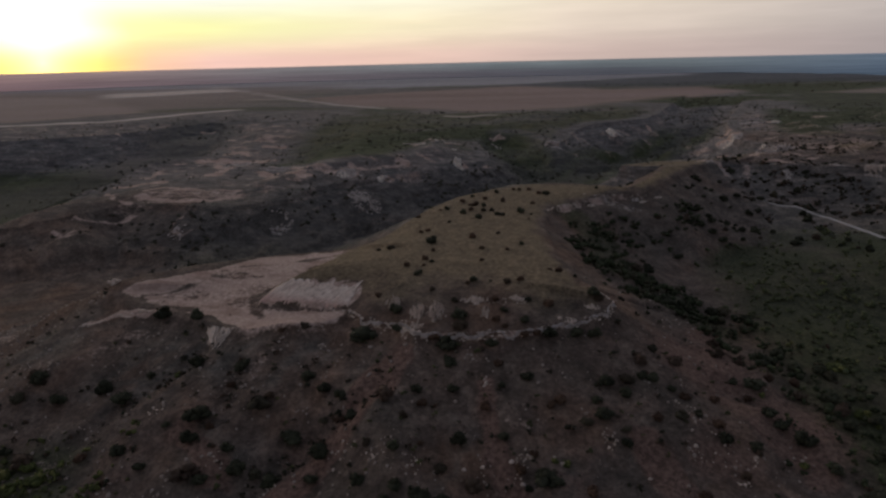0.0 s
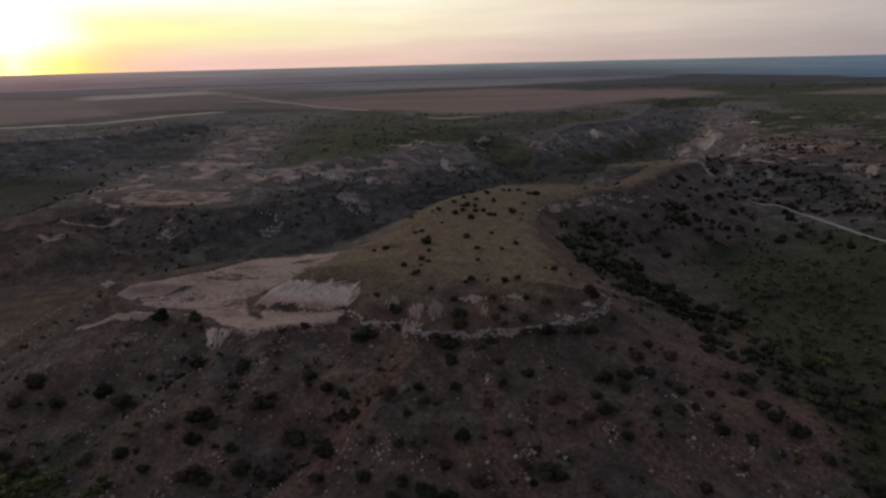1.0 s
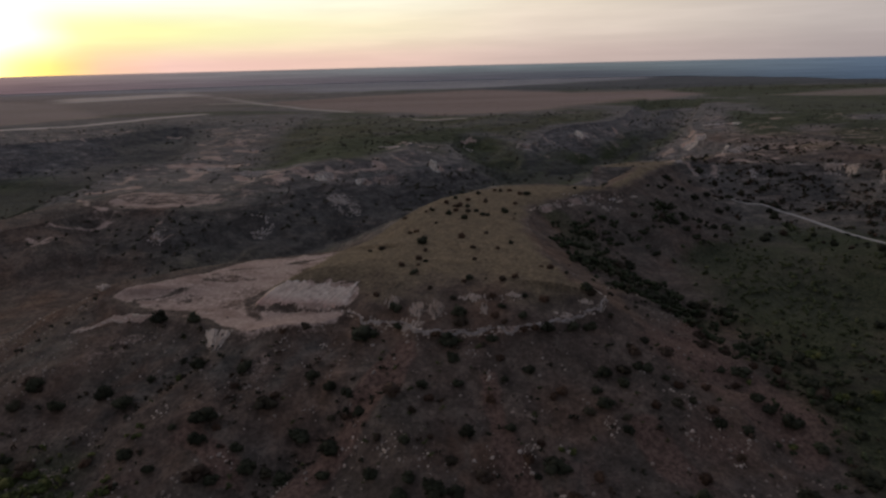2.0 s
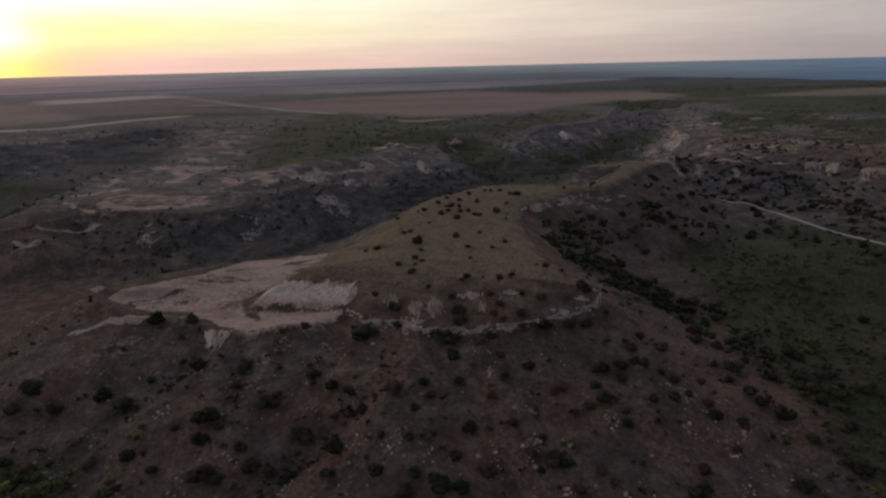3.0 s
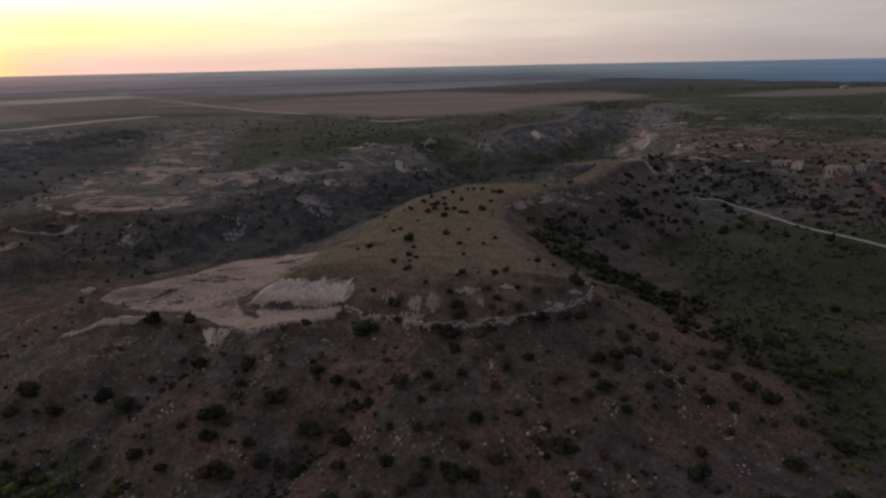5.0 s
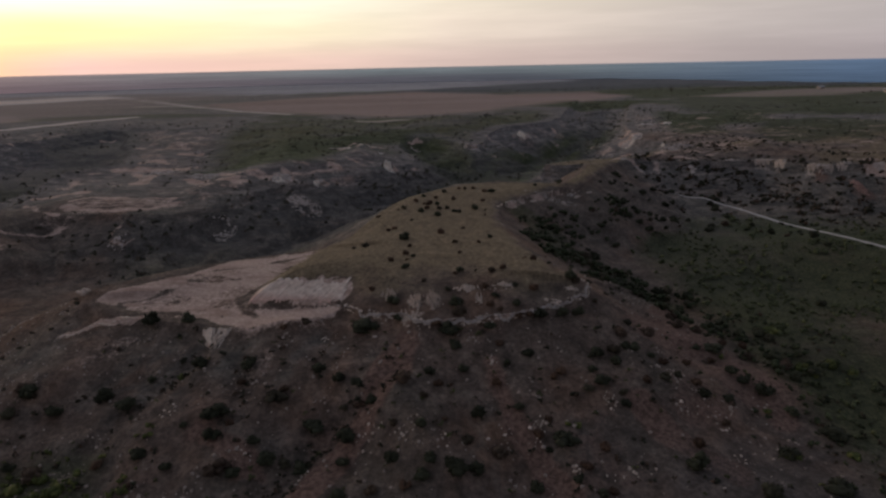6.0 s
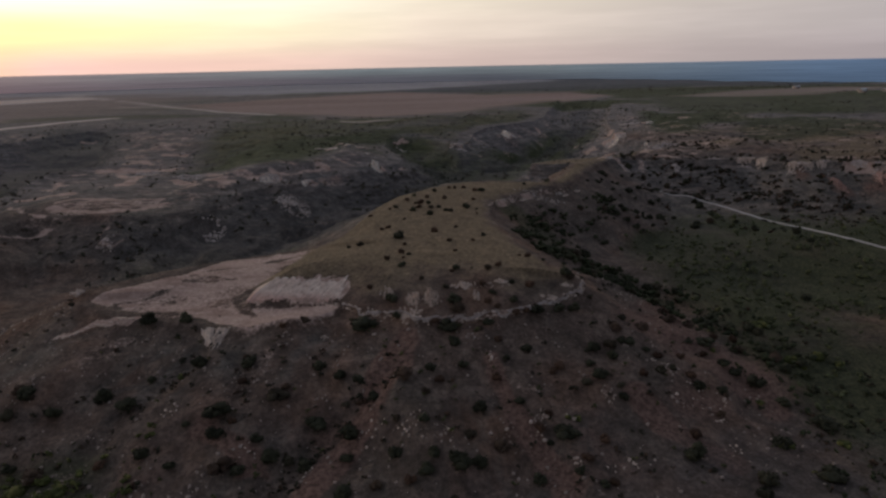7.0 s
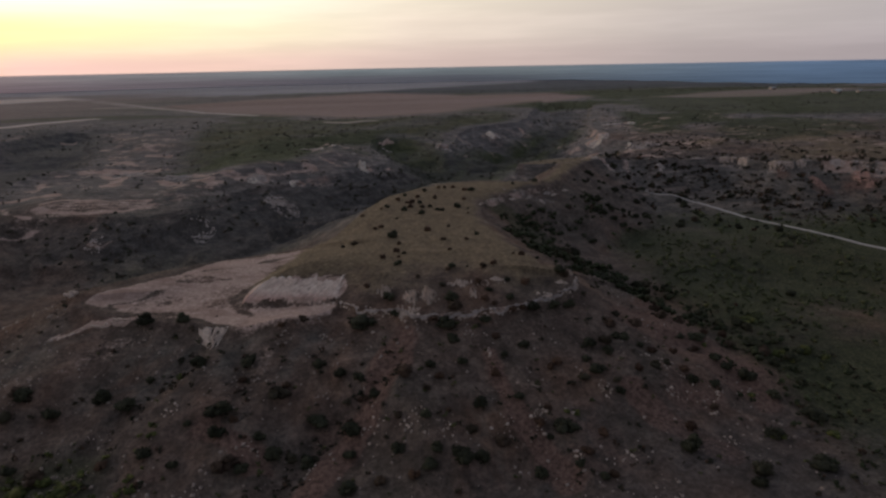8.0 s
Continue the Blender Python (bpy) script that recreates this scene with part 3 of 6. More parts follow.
BROWN_FIELD = np.array([(-281, 1151), (-156, 1269), (95, 1440), (237, 1225), (400, 1225), (417, 1070), (211, 904), (112, 811), (9, 779), (-85, 856), (-180, 928)])
BELT = np.array([(60, 1480), (212, 1350), (400, 1290), (690, 1370), (900, 1200), (1400, 1400), (1500, 2300), (900, 2400), (515, 1850), (281, 1720)])
PALE_FIELD = np.array([(-800, 1480), (-585, 1650), (-505, 1480), (-690, 1290)])
LEFT_FIELD = np.array([(-1500, 800), (-1300, 1500), (-800, 1380), (-640, 1200), (-420, 880), (-520, 770)])
TAN_FIELD = np.array([(500, 1004), (655, 1091), (824, 1135), (930, 1080), (685, 927), (550, 938)])
MID_FIELD = np.array([(-700, 1750), (-300, 2300), (900, 2150), (300, 1900), (-100, 1800)])
GREEN_PLAIN = np.array([(340, 720), (380, 860), (430, 975), (610, 985), (780, 905), (700, 690), (560, 620), (470, 640)])
EAST_GREEN = np.array([(262, 450), (345, 462), (470, 520), (470, 640), (360, 620), (300, 530)])
GREEN_PATCH = np.array([(-140, 470), (-118, 545), (-60, 590), (-20, 640), (30, 640), (-5, 560), (-30, 500), (-62, 452), (-100, 448)])
# bare scars in the slopes: x, y, reach, strength
SCARS = [(-54, 425, 3, 1), (24, 610, 3, .5), (267, 628, 6, 1), (289, 381, 4, .8), (129, 628, 6, 1), (211, 570, 9, 1), (-7, 467, 5, 1), (-78, 427, 6, 1), (66, 556, 6, .8),
         (-54, 194, 8, 1), (-63, 196, 8, 1), (305, 350, 7, .9), (256, 785, 8, .8), (192, 618, 5, .8), (140, 424, 5, 1), (319, 652, 9, .6)]
# pale ledges and worn strips: half-width, strength, points
STRIPS = [(9, 1, [(-198, 500), (-186, 507), (-165, 500), (-150, 494)]), (5, .9, [(-191, 527), (-184, 545), (-172, 521)]), (6, .95, [(-184, 488), (-166, 462), (-168, 434)]),
          (4.5, 1, [(-171, 568), (-157, 565)]), (3, .8, [(-138, 471), (-120, 452), (-104, 428)]), (6, .95, [(-138, 448), (-112, 420), (-101, 414)]), (2, .6, [(-130, 415), (-103, 403)]),
          (5, 1, [(-217, 408), (-204, 409), (-189, 413)]), (2, .8, [(-189, 378), (-172, 369), (-156, 364), (-142, 365), (-132, 377), (-125, 383)]), (2.6, .9, [(-189, 385), (-181, 392), (-160, 387), (-134, 386)])]
STRIPS_B = [(2, .5, [(-216, 392), (-201, 373), (-189, 366)]), (2.4, .8, [(-209, 320), (-199, 330)]), (2.4, .75, [(-209, 340), (-197, 349), (-184, 357)]), (2, .6, [(-212, 330), (-198, 323)]),
            (3.5, .7, [(-209, 438), (-213, 461)]), (4, .55, [(-215, 481), (-209, 490)]), (4, .8, [(-351, 634), (-325, 625)]), (3.5, .7, [(-283, 716), (-274, 727)]), (3, .75, [(-222, 622), (-214, 615)]),
            (1.2, .8, [(-151, 349), (-155, 341), (-152, 334), (-146, 331), (-142, 335)]), (2, .8, [(-91, 420), (-80, 430)]), (1.5, 1, [(-57, 428), (-55, 424), (-49, 428)]), (2.5, .6, [(0, 472), (13, 478)])]
STRIPS_C = [(3, .85, [(-44, 506), (-38, 522)]), (3, .7, [(-36, 529), (-23, 545)]), (3, .7, [(-19, 520), (-10, 540)]), (4, .7, [(17, 606), (29, 609)]), (2, .7, [(168, 678), (173, 655)]), (2, .6, [(182, 697), (193, 690)]),
            (2, .6, [(95, 613), (101, 590)]), (3, .8, [(250, 701), (261, 694)]), (2.4, 1, [(138, 416), (144, 418), (149, 414), (150, 407)]), (4, .9, [(172, 434), (186, 452), (200, 474), (214, 494)]),
            (3.5, .7, [(178, 424), (194, 418), (206, 424)]), (2.5, .9, [(191, 544), (197, 537)])]
RUST = [(64, 186, 16, 1), (84, 164, 18, .95), (74, 205, 9, .8), (58, 150, 14, .55), (286, 366, 8, 1), (94, 428, 5, .4), (250, 371, 5, .8), (-160, 362, 20, .5), (-40, 150, 14, .5),
        (20, 132, 16, .5), (-75, 160, 12, .4), (-10, 120, 20, .45), (302, 347, 6, 1), (262, 350, 8, .7), (285, 345, 14, .75), (248, 368, 6, .6), (300, 335, 12, .6)]


# warm bare ribs on the front slope
WARM_RIBS = [[(-19, 177), (-24, 166), (-31, 154), (-42, 143), (-50, 134)], [(3, 164), (4, 150), (9, 138), (12, 124)], [(56, 188), (64, 174), (70, 160), (80, 146)], [(40, 148), (46, 138), (54, 126)], [(-74, 158), (-66, 150), (-58, 142)]]
# brown ruts and drainage lines on the quarry pad
PAD_RUTS = [[(-66, 247), (-56, 252), (-48, 256)], [(-88, 241), (-78, 243.5), (-70, 244)], [(-96, 226), (-104, 221), (-112, 219)], [(-92, 233), (-84, 231), (-74, 233)], [(-68, 222), (-72, 215), (-70, 206), (-64, 198)], [(-117, 214), (-104, 212), (-92, 209), (-86, 206)], [(-60, 240), (-50, 246)]]
# trampled brown patches on the quarry pad
STAINS = [(-83, 242, 4, 1), (-79, 241, 3, .9), (-101, 223, 5, 1), (-61, 250, 4, .8), (-112, 214, 5, .9), (-104, 211, 5, .9), (-92, 208, 4, .9), (-84, 236, 3, .7), (-100, 224, 5, 1), (-70.5, 215, 4, 1), (-102, 216.5, 5, 1), (-96, 219, 4, 1), (-88, 231, 4, .9), (-96, 222, 4, .8), (-75, 212, 5, .9), (-76, 224, 4, .8), (-84, 207, 4, .7), (-60, 232, 5, .9), (-107, 228, 5, .7), (-66, 199, 4, .8)]


def blot(x, y, spots):
    total = np.zeros(x.shape)
    x, y = x + 4.0 * fbm(x, y, 11, 3, 91.0), y + 3.0 * fbm(x, y, 9, 3, 92.0)
    for sx, sy, reach, strength in spots:
        total = np.maximum(total, strength * np.exp(-(((x - sx) ** 2 + (y - sy) ** 2) / reach ** 2) ** 1.3))
    return total


def strip_field(x, y, strips):
    """How far each place belongs to worn strips with ragged edges."""
    total = np.zeros(x.shape)
    near = (y > 300) & (y < 800) & (np.abs(x) < 420)
    px, py = x[near], y[near]
    ragged = 0.75 * fbm(px, py, 6, 3, 88.0) + 0.9 * np.abs(fbm(px * 0.5, py, 11, 3, 87.0))
    grain = fbm(px, py, 4.5, 3, 86.0)
    got = np.zeros(px.shape)
    for wide, strength, points in strips:
        got = np.maximum(got, strength * smooth(wide * 1.15, wide * 0.35, line_distance(px, py, points) + wide * ragged) * (0.55 + 0.45 * smooth(-0.22, 0.08, grain)))
    total[near] = got
    return total


def land_cover(x, y, z, steep):
    """Masks of what covers the ground: bare caliche, dry grass, green scrub, rusty soil; and the fields of the plain."""
    far = np.hypot(x, y)
    mesa = rim_field(x, y, UPLANDS[0][0])[0]
    pad = rim_field(x, y, PAD)[0]
    cut = rim_field(x, y, CUT)[0] + 2.2 * fbm(x, y, 4, 3, 82.0) - 0.4
    east, west = rim_field(x, y, UPLANDS[3][0])[0], rim_field(x, y, UPLANDS[4][0])[0]
    wander = fbm(x, y, 40, 4, 90.0)
    streaks = fbm(x * 0.6, y * 1.2 + 0.35 * x, 7, 4, 107.0)
    bare = blot(x, y, SCARS) * np.where(y > 300, 0.5 + 0.35 * smooth(-0.3, 0.25, streaks) + 0.4 * smooth(-0.2, 0.2, fbm(x, y, 7, 3, 108.0)) + 0.3 * smooth(180, 186, x) * smooth(480, 470, y), 1.0)
    bare = np.maximum(bare, 0.9 * smooth(1.5, 0.5, line_distance(x, y, [(-127, 207.5), (-122.5, 207), (-118, 207.4), (-115, 208.5), (-111.5, 206.8), (-108, 207.2), (-104, 205.8), (-101, 207.2)]) + 1.2 * fbm(x, y, 6, 2, 89.0)))
    inset = 4.0 * smooth(-76, -84, x) * smooth(-126, -116, x) * smooth(226, 214, y) + 6.0 * smooth(-78, -98, x) * smooth(220, 230, y)
    bare = np.maximum(bare, smooth(0.3, 3.0, pad - inset + 3.4 * fbm(x, y, 8, 4, 96.0)) * smooth(2.0, -4.0, mesa) * (1.0 - 0.36 * smooth(0.0, 0.4, fbm(x * 0.55, y * 1.3 + 0.35 * x, 11, 5, 97.0))))
    bare = bare * (1 - 0.36 * blot(x, y, STAINS) * (pad > 0))
    ruts = np.minimum.reduce([line_distance(x, y, line) for line in PAD_RUTS]) + 1.6 * np.abs(fbm(x, y, 6, 3, 85.0))
    bare = bare * (1 - 0.5 * smooth(2.2, 0.5, ruts) * (pad > 0))
    bare = np.maximum(bare, smooth(-0.5, 1.0, cut))
    ledge = smooth(1.0, 0.2, np.abs(mesa + 0.25)) * smooth(200, 194, y) * (0.42 + 0.6 * fbm(x, y, 5, 3, 93.0))
    bare = np.maximum(bare, ledge)
    scarp = smooth(1, -1, mesa) * smooth(-4.5, -1.5, mesa) * smooth(296, 306, y) * smooth(345, 330, y) * smooth(30, 36, x)
    bare = np.maximum(bare, scarp * (0.5 + 0.6 * fbm(x, y, 6, 2, 95.0)))
    for d, amount in ((east, 0.85), (west, 0.45)):
        lip = smooth(6, 0, d) * smooth(-16, -3, d) * smooth(680, 600, y)
        bare = np.maximum(bare, amount * lip * smooth(-0.1, 0.55, fbm(x, y, 26, 4, 98.0)))
    strata = smooth(0.72, 0.95, np.sin(z * 1.55 + 0.8 * fbm(x, y, 60, 2, 75.0))) * smooth(0.22, 0.45, steep)
    bare = np.maximum(bare, 0.4 * strata * smooth(300, 340, y - 0.4 * np.abs(x - 20)) * smooth(-0.25, 0.3, wander))
    terrace = smooth(1.15, 0.85, np.hypot((x + 158) / 32, (y - 376) / 13) + 0.2 * wander)
    bare = np.maximum(bare, terrace * (0.44 + 0.12 * np.sin((y + 0.15 * x) * 1.3 + 2 * wander)))
    upland = np.maximum(smooth(0, 14, east), smooth(0, 14, west)) * smooth(820, 700, y)
    crumbs = smooth(0.16, 0.42, fbm(x * 0.45, y + 0.15 * x, 8, 4, 109.0)) * smooth(-0.15, 0.3, wander + 0.25 * streaks)
    bare = np.maximum(bare, upland * crumbs * (0.62 - 0.15 * smooth(100, 200, x)))
    # pale streaks, thickened so the upland's colour also carries distance haze
    bare = np.maximum(bare, upland * (0.32 * smooth(0.0, 0.5, streaks + wander) + 0.36 * smooth(-0.4, 0.25, streaks) * smooth(0, 15, west)))
    bare = np.maximum(bare, 0.38 * smooth(-2, 14, east) * smooth(760, 640, y) * smooth(420, 300, x) * smooth(-0.35, 0.3, streaks + 0.5 * wander))
    bare = bare * (1 - 0.8 * smooth(-22, 22, rim_field(x, y, GREEN_PATCH)[0] + 16 * wander)) * (1 - 0.6 * smooth(40, 12, np.minimum(line_distance(x, y, CANYON), line_distance(x, y, GULCH))) * (y > 400))
    olive = smooth(2, 18, west) * smooth(470, 525, y + 20 * wander) * smooth(-175, -125, x) * smooth(800, 745, y) * np.clip(0.8 + 0.6 * wander, 0, 1)
    bare = np.where(y > 450, np.maximum(bare * (1 - 0.85 * olive), 0.9 * blot(x, y, [(-44, 521, 4, 1), (-16, 529, 4, 1), (24, 610, 3, .7), (-30, 524, 3, 1)])), bare)
    shelf = smooth(-95, -125, x) * smooth(330, 350, y) * smooth(800, 740, y)
    bare = bare * (1 - 0.36 * shelf * (1 - 0.8 * terrace))
    bare = np.maximum(bare, strip_field(x, y, STRIPS + STRIPS_B + STRIPS_C) * (1 + 0.55 * shelf))
    off, along = line_along(x, y, CANYON)
    flutes = smooth(0.12, 0.45, fbm(along + 0.25 * off + 5 * wander, off * 0.2, 8, 4, 83.0)) * smooth(7, 16, off) * smooth(85, 45, off) * smooth(470, 520, y) * smooth(820, 760, y)
    bare = np.maximum(bare, 0.36 * flutes * smooth(0.16, 0.4, steep))
    grass = smooth(-1, 7, mesa + 3 * fbm(x, y, 10, 3, 94.0) + 6 * smooth(18, -4, x) * smooth(214, 232, y)) * smooth(174, 232, y + 8 * fbm(x, y, 12, 3, 94.5) + 13 * smooth(4, 24, x)) * (1 - smooth(-0.5, 1, cut)) * 0.95
    grass = np.maximum(grass * (1 - 0.25 * smooth(330, 350, y) * smooth(90, 70, x)), 0.85 * smooth(-0.5, 3, rim_field(x, y, SPUR)[0]))
    grass = np.maximum(grass, 0.62 * smooth(-1, 12, east) * smooth(-0.35, 0.2, fbm(x, y, 50, 3, 99.0)) * smooth(600, 480, y))
    # tan grass; its upland share also lightens the ground for haze
    grass = np.maximum(grass, np.maximum(0.34 * olive, 0.3 * upland * smooth(-0.1, 0.4, wander) * (x < 150)) * (1 - 0.9 * smooth(-20, 10, rim_field(x, y, GREEN_PATCH)[0] + 14 * wander)))
    basin = smooth(70, 112, x - 0.12 * (y - 200) - 8 * smooth(190, 150, y)) * smooth(17, 11, z) * smooth(420, 380, y)
    green = basin * (0.8 + 0.65 * wander)
    green = np.maximum(green, smooth(-20, 20, rim_field(x, y, GREEN_PATCH)[0] + 14 * wander) * 0.85)
    green = np.maximum(green, 0.6 * smooth(5, 30, west) * smooth(520, 600, y) * smooth(-0.3, 0.4, wander) * smooth(-190, -120, x))
    dell = np.minimum(line_distance(x, y, CANYON), line_distance(x, y, GULCH))
    green = np.maximum(green, 0.9 * smooth(44, 10, dell + 10 * wander) * smooth(400, 440, y) * smooth(760, 640, y) * (0.8 + 0.5 * wander))
    green = np.maximum(green, 0.6 * smooth(14, 5, line_distance(x, y, DRAIN)) * smooth(200, 225, y))
    green = np.maximum(green, 0.66 * smooth(-25, 25, rim_field(x, y, GREEN_PLAIN)[0] + 20 * wander))
    green = np.maximum(green, 0.7 * smooth(-215, -250, x) * smooth(24, 16, z) * smooth(330, 400, y))
    green = np.maximum(green, 0.78 * smooth(14, 50, east) * smooth(-0.1, 0.25, fbm(x, y, 90, 3, 102.0)) * smooth(490, 570, y + 20 * wander))
    green = np.maximum(green, 0.7 * smooth(-14, 14, rim_field(x, y, EAST_GREEN)[0] + 16 * wander))
    green = np.maximum(green, 0.6 * smooth(-88, -104, x) * smooth(166, 154, y))
    green = np.maximum(green, 0.22 * smooth(-112, -138, x) * smooth(165, 190, y) * smooth(300, 270, y) * smooth(0.5, -1.5, pad))
    green = np.maximum(green, 0.8 * olive)
    vale = line_distance(x, y, [(-330, 440), (-262, 520), (-254, 590), (-272, 670), (-285, 720)])
    green = np.maximum(green, 0.36 * smooth(62, 22, vale + 20 * wander))
    green = np.maximum(green, 0.55 * smooth(23, 14, z) * smooth(235, 255, y) * smooth(350, 325, y) * smooth(-20, -60, x) * smooth(-160, -120, x) * (0.8 + 0.6 * wander))
    ribs = rills(x, y) * smooth(-3, -14, mesa) * smooth(-1, -6, pad) * smooth(260, 225, y)
    bare = np.maximum(bare, 0.42 * smooth(60, 35, x) * smooth(0.35, 0.8, ribs) * smooth(-0.2, 0.4, fbm(x, y, 15, 3, 103.0)))
    rust = np.maximum(blot(x, y, RUST), (0.45 - 0.3 * smooth(380, 420, y)) * smooth(0.3, 0.65, fbm(x, y, 24, 3, 105.0)) * smooth(0.2, 0.5, steep))
    rust = np.maximum(rust, 0.8 * smooth(5.5, 1.5, np.minimum.reduce([line_distance(x, y, line) for line in WARM_RIBS]) + 4 * fbm(x, y, 14, 3, 104.0)))
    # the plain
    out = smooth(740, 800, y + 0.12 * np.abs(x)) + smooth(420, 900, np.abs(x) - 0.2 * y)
    # far brush, drawn in the pale mauve-grey that holds the painted haze
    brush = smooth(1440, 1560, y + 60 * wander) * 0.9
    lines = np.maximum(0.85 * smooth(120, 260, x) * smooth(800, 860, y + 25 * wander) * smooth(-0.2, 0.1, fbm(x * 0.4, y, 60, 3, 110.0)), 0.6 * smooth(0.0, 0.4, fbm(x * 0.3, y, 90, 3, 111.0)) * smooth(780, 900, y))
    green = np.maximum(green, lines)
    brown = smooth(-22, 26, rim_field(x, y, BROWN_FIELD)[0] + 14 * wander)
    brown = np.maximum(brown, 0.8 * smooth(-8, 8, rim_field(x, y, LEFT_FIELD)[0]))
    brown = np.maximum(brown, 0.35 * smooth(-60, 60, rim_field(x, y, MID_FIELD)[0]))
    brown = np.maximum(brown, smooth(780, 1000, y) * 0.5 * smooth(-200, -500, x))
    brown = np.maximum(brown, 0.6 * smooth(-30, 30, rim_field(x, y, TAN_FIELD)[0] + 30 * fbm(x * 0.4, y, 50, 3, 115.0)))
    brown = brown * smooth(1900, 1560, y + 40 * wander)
    brush_and_shade = smooth(-30, 40, rim_field(x, y, BELT)[0] + 60 * fbm(x * 0.3, y, 120, 3, 112.0)) * 0.9
    # shade on the west slope, turned from the sunset, painted as dark ground
    brush_and_shade = np.maximum(brush_and_shade, 0.68 * smooth(1, -9, west + 3 * wander) * smooth(310, 335, y) * smooth(560, 480, y) * smooth(-200, -150, x) * smooth(90, 50, x) * (rim_field(x, y, UPLANDS[0][0])[0] < -6) * (1 - np.clip(1.4 * bare, 0, 1)))
    # darker ground on the neck slope, in the side valley and low in front
    brush_and_shade = np.maximum(brush_and_shade, 0.14 * smooth(-7, -16, mesa) * smooth(225, 245, y) * smooth(405, 385, y) * smooth(40, 55, x) * smooth(175, 150, x) * (1 - np.clip(1.4 * bare, 0, 1)))
    brush_and_shade = np.maximum(brush_and_shade, 0.5 * smooth(70, 28, vale + 22 * wander) * (1 - np.clip(1.3 * bare, 0, 1)))
    brush_and_shade = np.maximum(brush_and_shade, 0.62 * blot(x, y, [(46, 121, 14, 1), (64, 122, 12, .9), (60, 134, 8, .8), (36, 112, 16, .8), (82, 132, 9, .7), (78, 116, 12, .9), (58, 108, 18, .9), (96, 120, 14, .8)]))
    # shade in the deep canyon bottom, put into the ground colour
    brush_and_shade = np.maximum(brush_and_shade, 0.6 * smooth(15, 5, off + 4 * wander) * smooth(430, 470, y) * smooth(900, 820, y))
    brush_and_shade = np.maximum(brush_and_shade, 0.4 * smooth(0.05, 0.4, fbm(x * 0.22, y, 110, 4, 113.0)) * smooth(1450, 1600, y) * smooth(-900, -200, x))
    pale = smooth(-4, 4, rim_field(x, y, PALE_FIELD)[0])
    # sun glare veiling the left plain, painted in as slightly paler ground
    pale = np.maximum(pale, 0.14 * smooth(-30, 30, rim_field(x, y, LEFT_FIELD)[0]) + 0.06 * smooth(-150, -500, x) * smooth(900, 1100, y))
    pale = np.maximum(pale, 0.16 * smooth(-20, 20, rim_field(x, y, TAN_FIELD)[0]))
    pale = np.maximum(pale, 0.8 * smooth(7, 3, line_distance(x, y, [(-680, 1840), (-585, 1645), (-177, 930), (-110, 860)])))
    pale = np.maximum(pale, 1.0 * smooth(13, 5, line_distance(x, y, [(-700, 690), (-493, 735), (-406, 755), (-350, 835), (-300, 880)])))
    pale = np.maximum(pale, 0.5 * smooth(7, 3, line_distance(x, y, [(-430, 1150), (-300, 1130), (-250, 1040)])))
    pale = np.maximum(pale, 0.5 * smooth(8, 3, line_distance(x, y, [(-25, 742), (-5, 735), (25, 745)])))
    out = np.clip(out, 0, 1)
    bare = np.where(y > 320, np.clip(bare * 1.2, 0, 1), bare)
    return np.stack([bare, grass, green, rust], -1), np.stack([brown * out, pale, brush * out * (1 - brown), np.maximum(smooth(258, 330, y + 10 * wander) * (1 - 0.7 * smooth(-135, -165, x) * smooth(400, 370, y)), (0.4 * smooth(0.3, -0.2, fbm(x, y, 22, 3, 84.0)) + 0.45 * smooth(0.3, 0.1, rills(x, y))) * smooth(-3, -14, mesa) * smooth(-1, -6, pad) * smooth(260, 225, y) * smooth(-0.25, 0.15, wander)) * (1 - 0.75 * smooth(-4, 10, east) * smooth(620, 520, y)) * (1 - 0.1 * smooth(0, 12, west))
                                                                      * (1 - 0.75 * smooth(22, 42, x) * smooth(165, 135, x) * smooth(425, 400, y))], -1), brush_and_shade


def make_ground():
    gx, gy = np.meshgrid(XS, YS)
    reach = np.maximum(np.abs(gx), np.abs(gy))
    length = np.maximum(np.hypot(gx, gy), 1e-6)
    pull = smooth(1500, 3600, reach)
    scale = 1 - pull + pull * reach / length
    gx, gy = gx * scale, gy * scale
    gz = terrain(gx, gy)
    sx = np.abs(np.gradient(gz, axis=1)) / np.maximum(np.abs(np.gradient(gx, axis=1)), 0.1)
    sy = np.abs(np.gradient(gz, axis=0)) / np.maximum(np.abs(np.gradient(gy, axis=0)), 0.1)
    rows, cols = gx.shape
    index = np.arange(rows * cols).reshape(rows, cols)
    quads = np.stack([index[:-1, :-1], index[:-1, 1:], index[1:, 1:], index[1:, :-1]], -1).reshape(-1, 4)
    me = mesh_of("ground", np.stack([gx, gy, gz], -1).reshape(-1, 3), quads, GROUND, True)
    cover, plain, brush_and_shade = land_cover(gx.ravel(), gy.ravel(), gz.ravel(), np.hypot(sx, sy).ravel())
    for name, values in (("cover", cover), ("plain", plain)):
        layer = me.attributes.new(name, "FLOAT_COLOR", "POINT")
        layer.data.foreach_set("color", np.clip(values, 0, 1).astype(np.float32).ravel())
    me.attributes.new("brush_and_shade", "FLOAT", "POINT").data.foreach_set("value", np.clip(brush_and_shade, 0, 1).astype(np.float32))
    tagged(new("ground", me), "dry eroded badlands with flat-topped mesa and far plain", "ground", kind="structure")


make_ground()


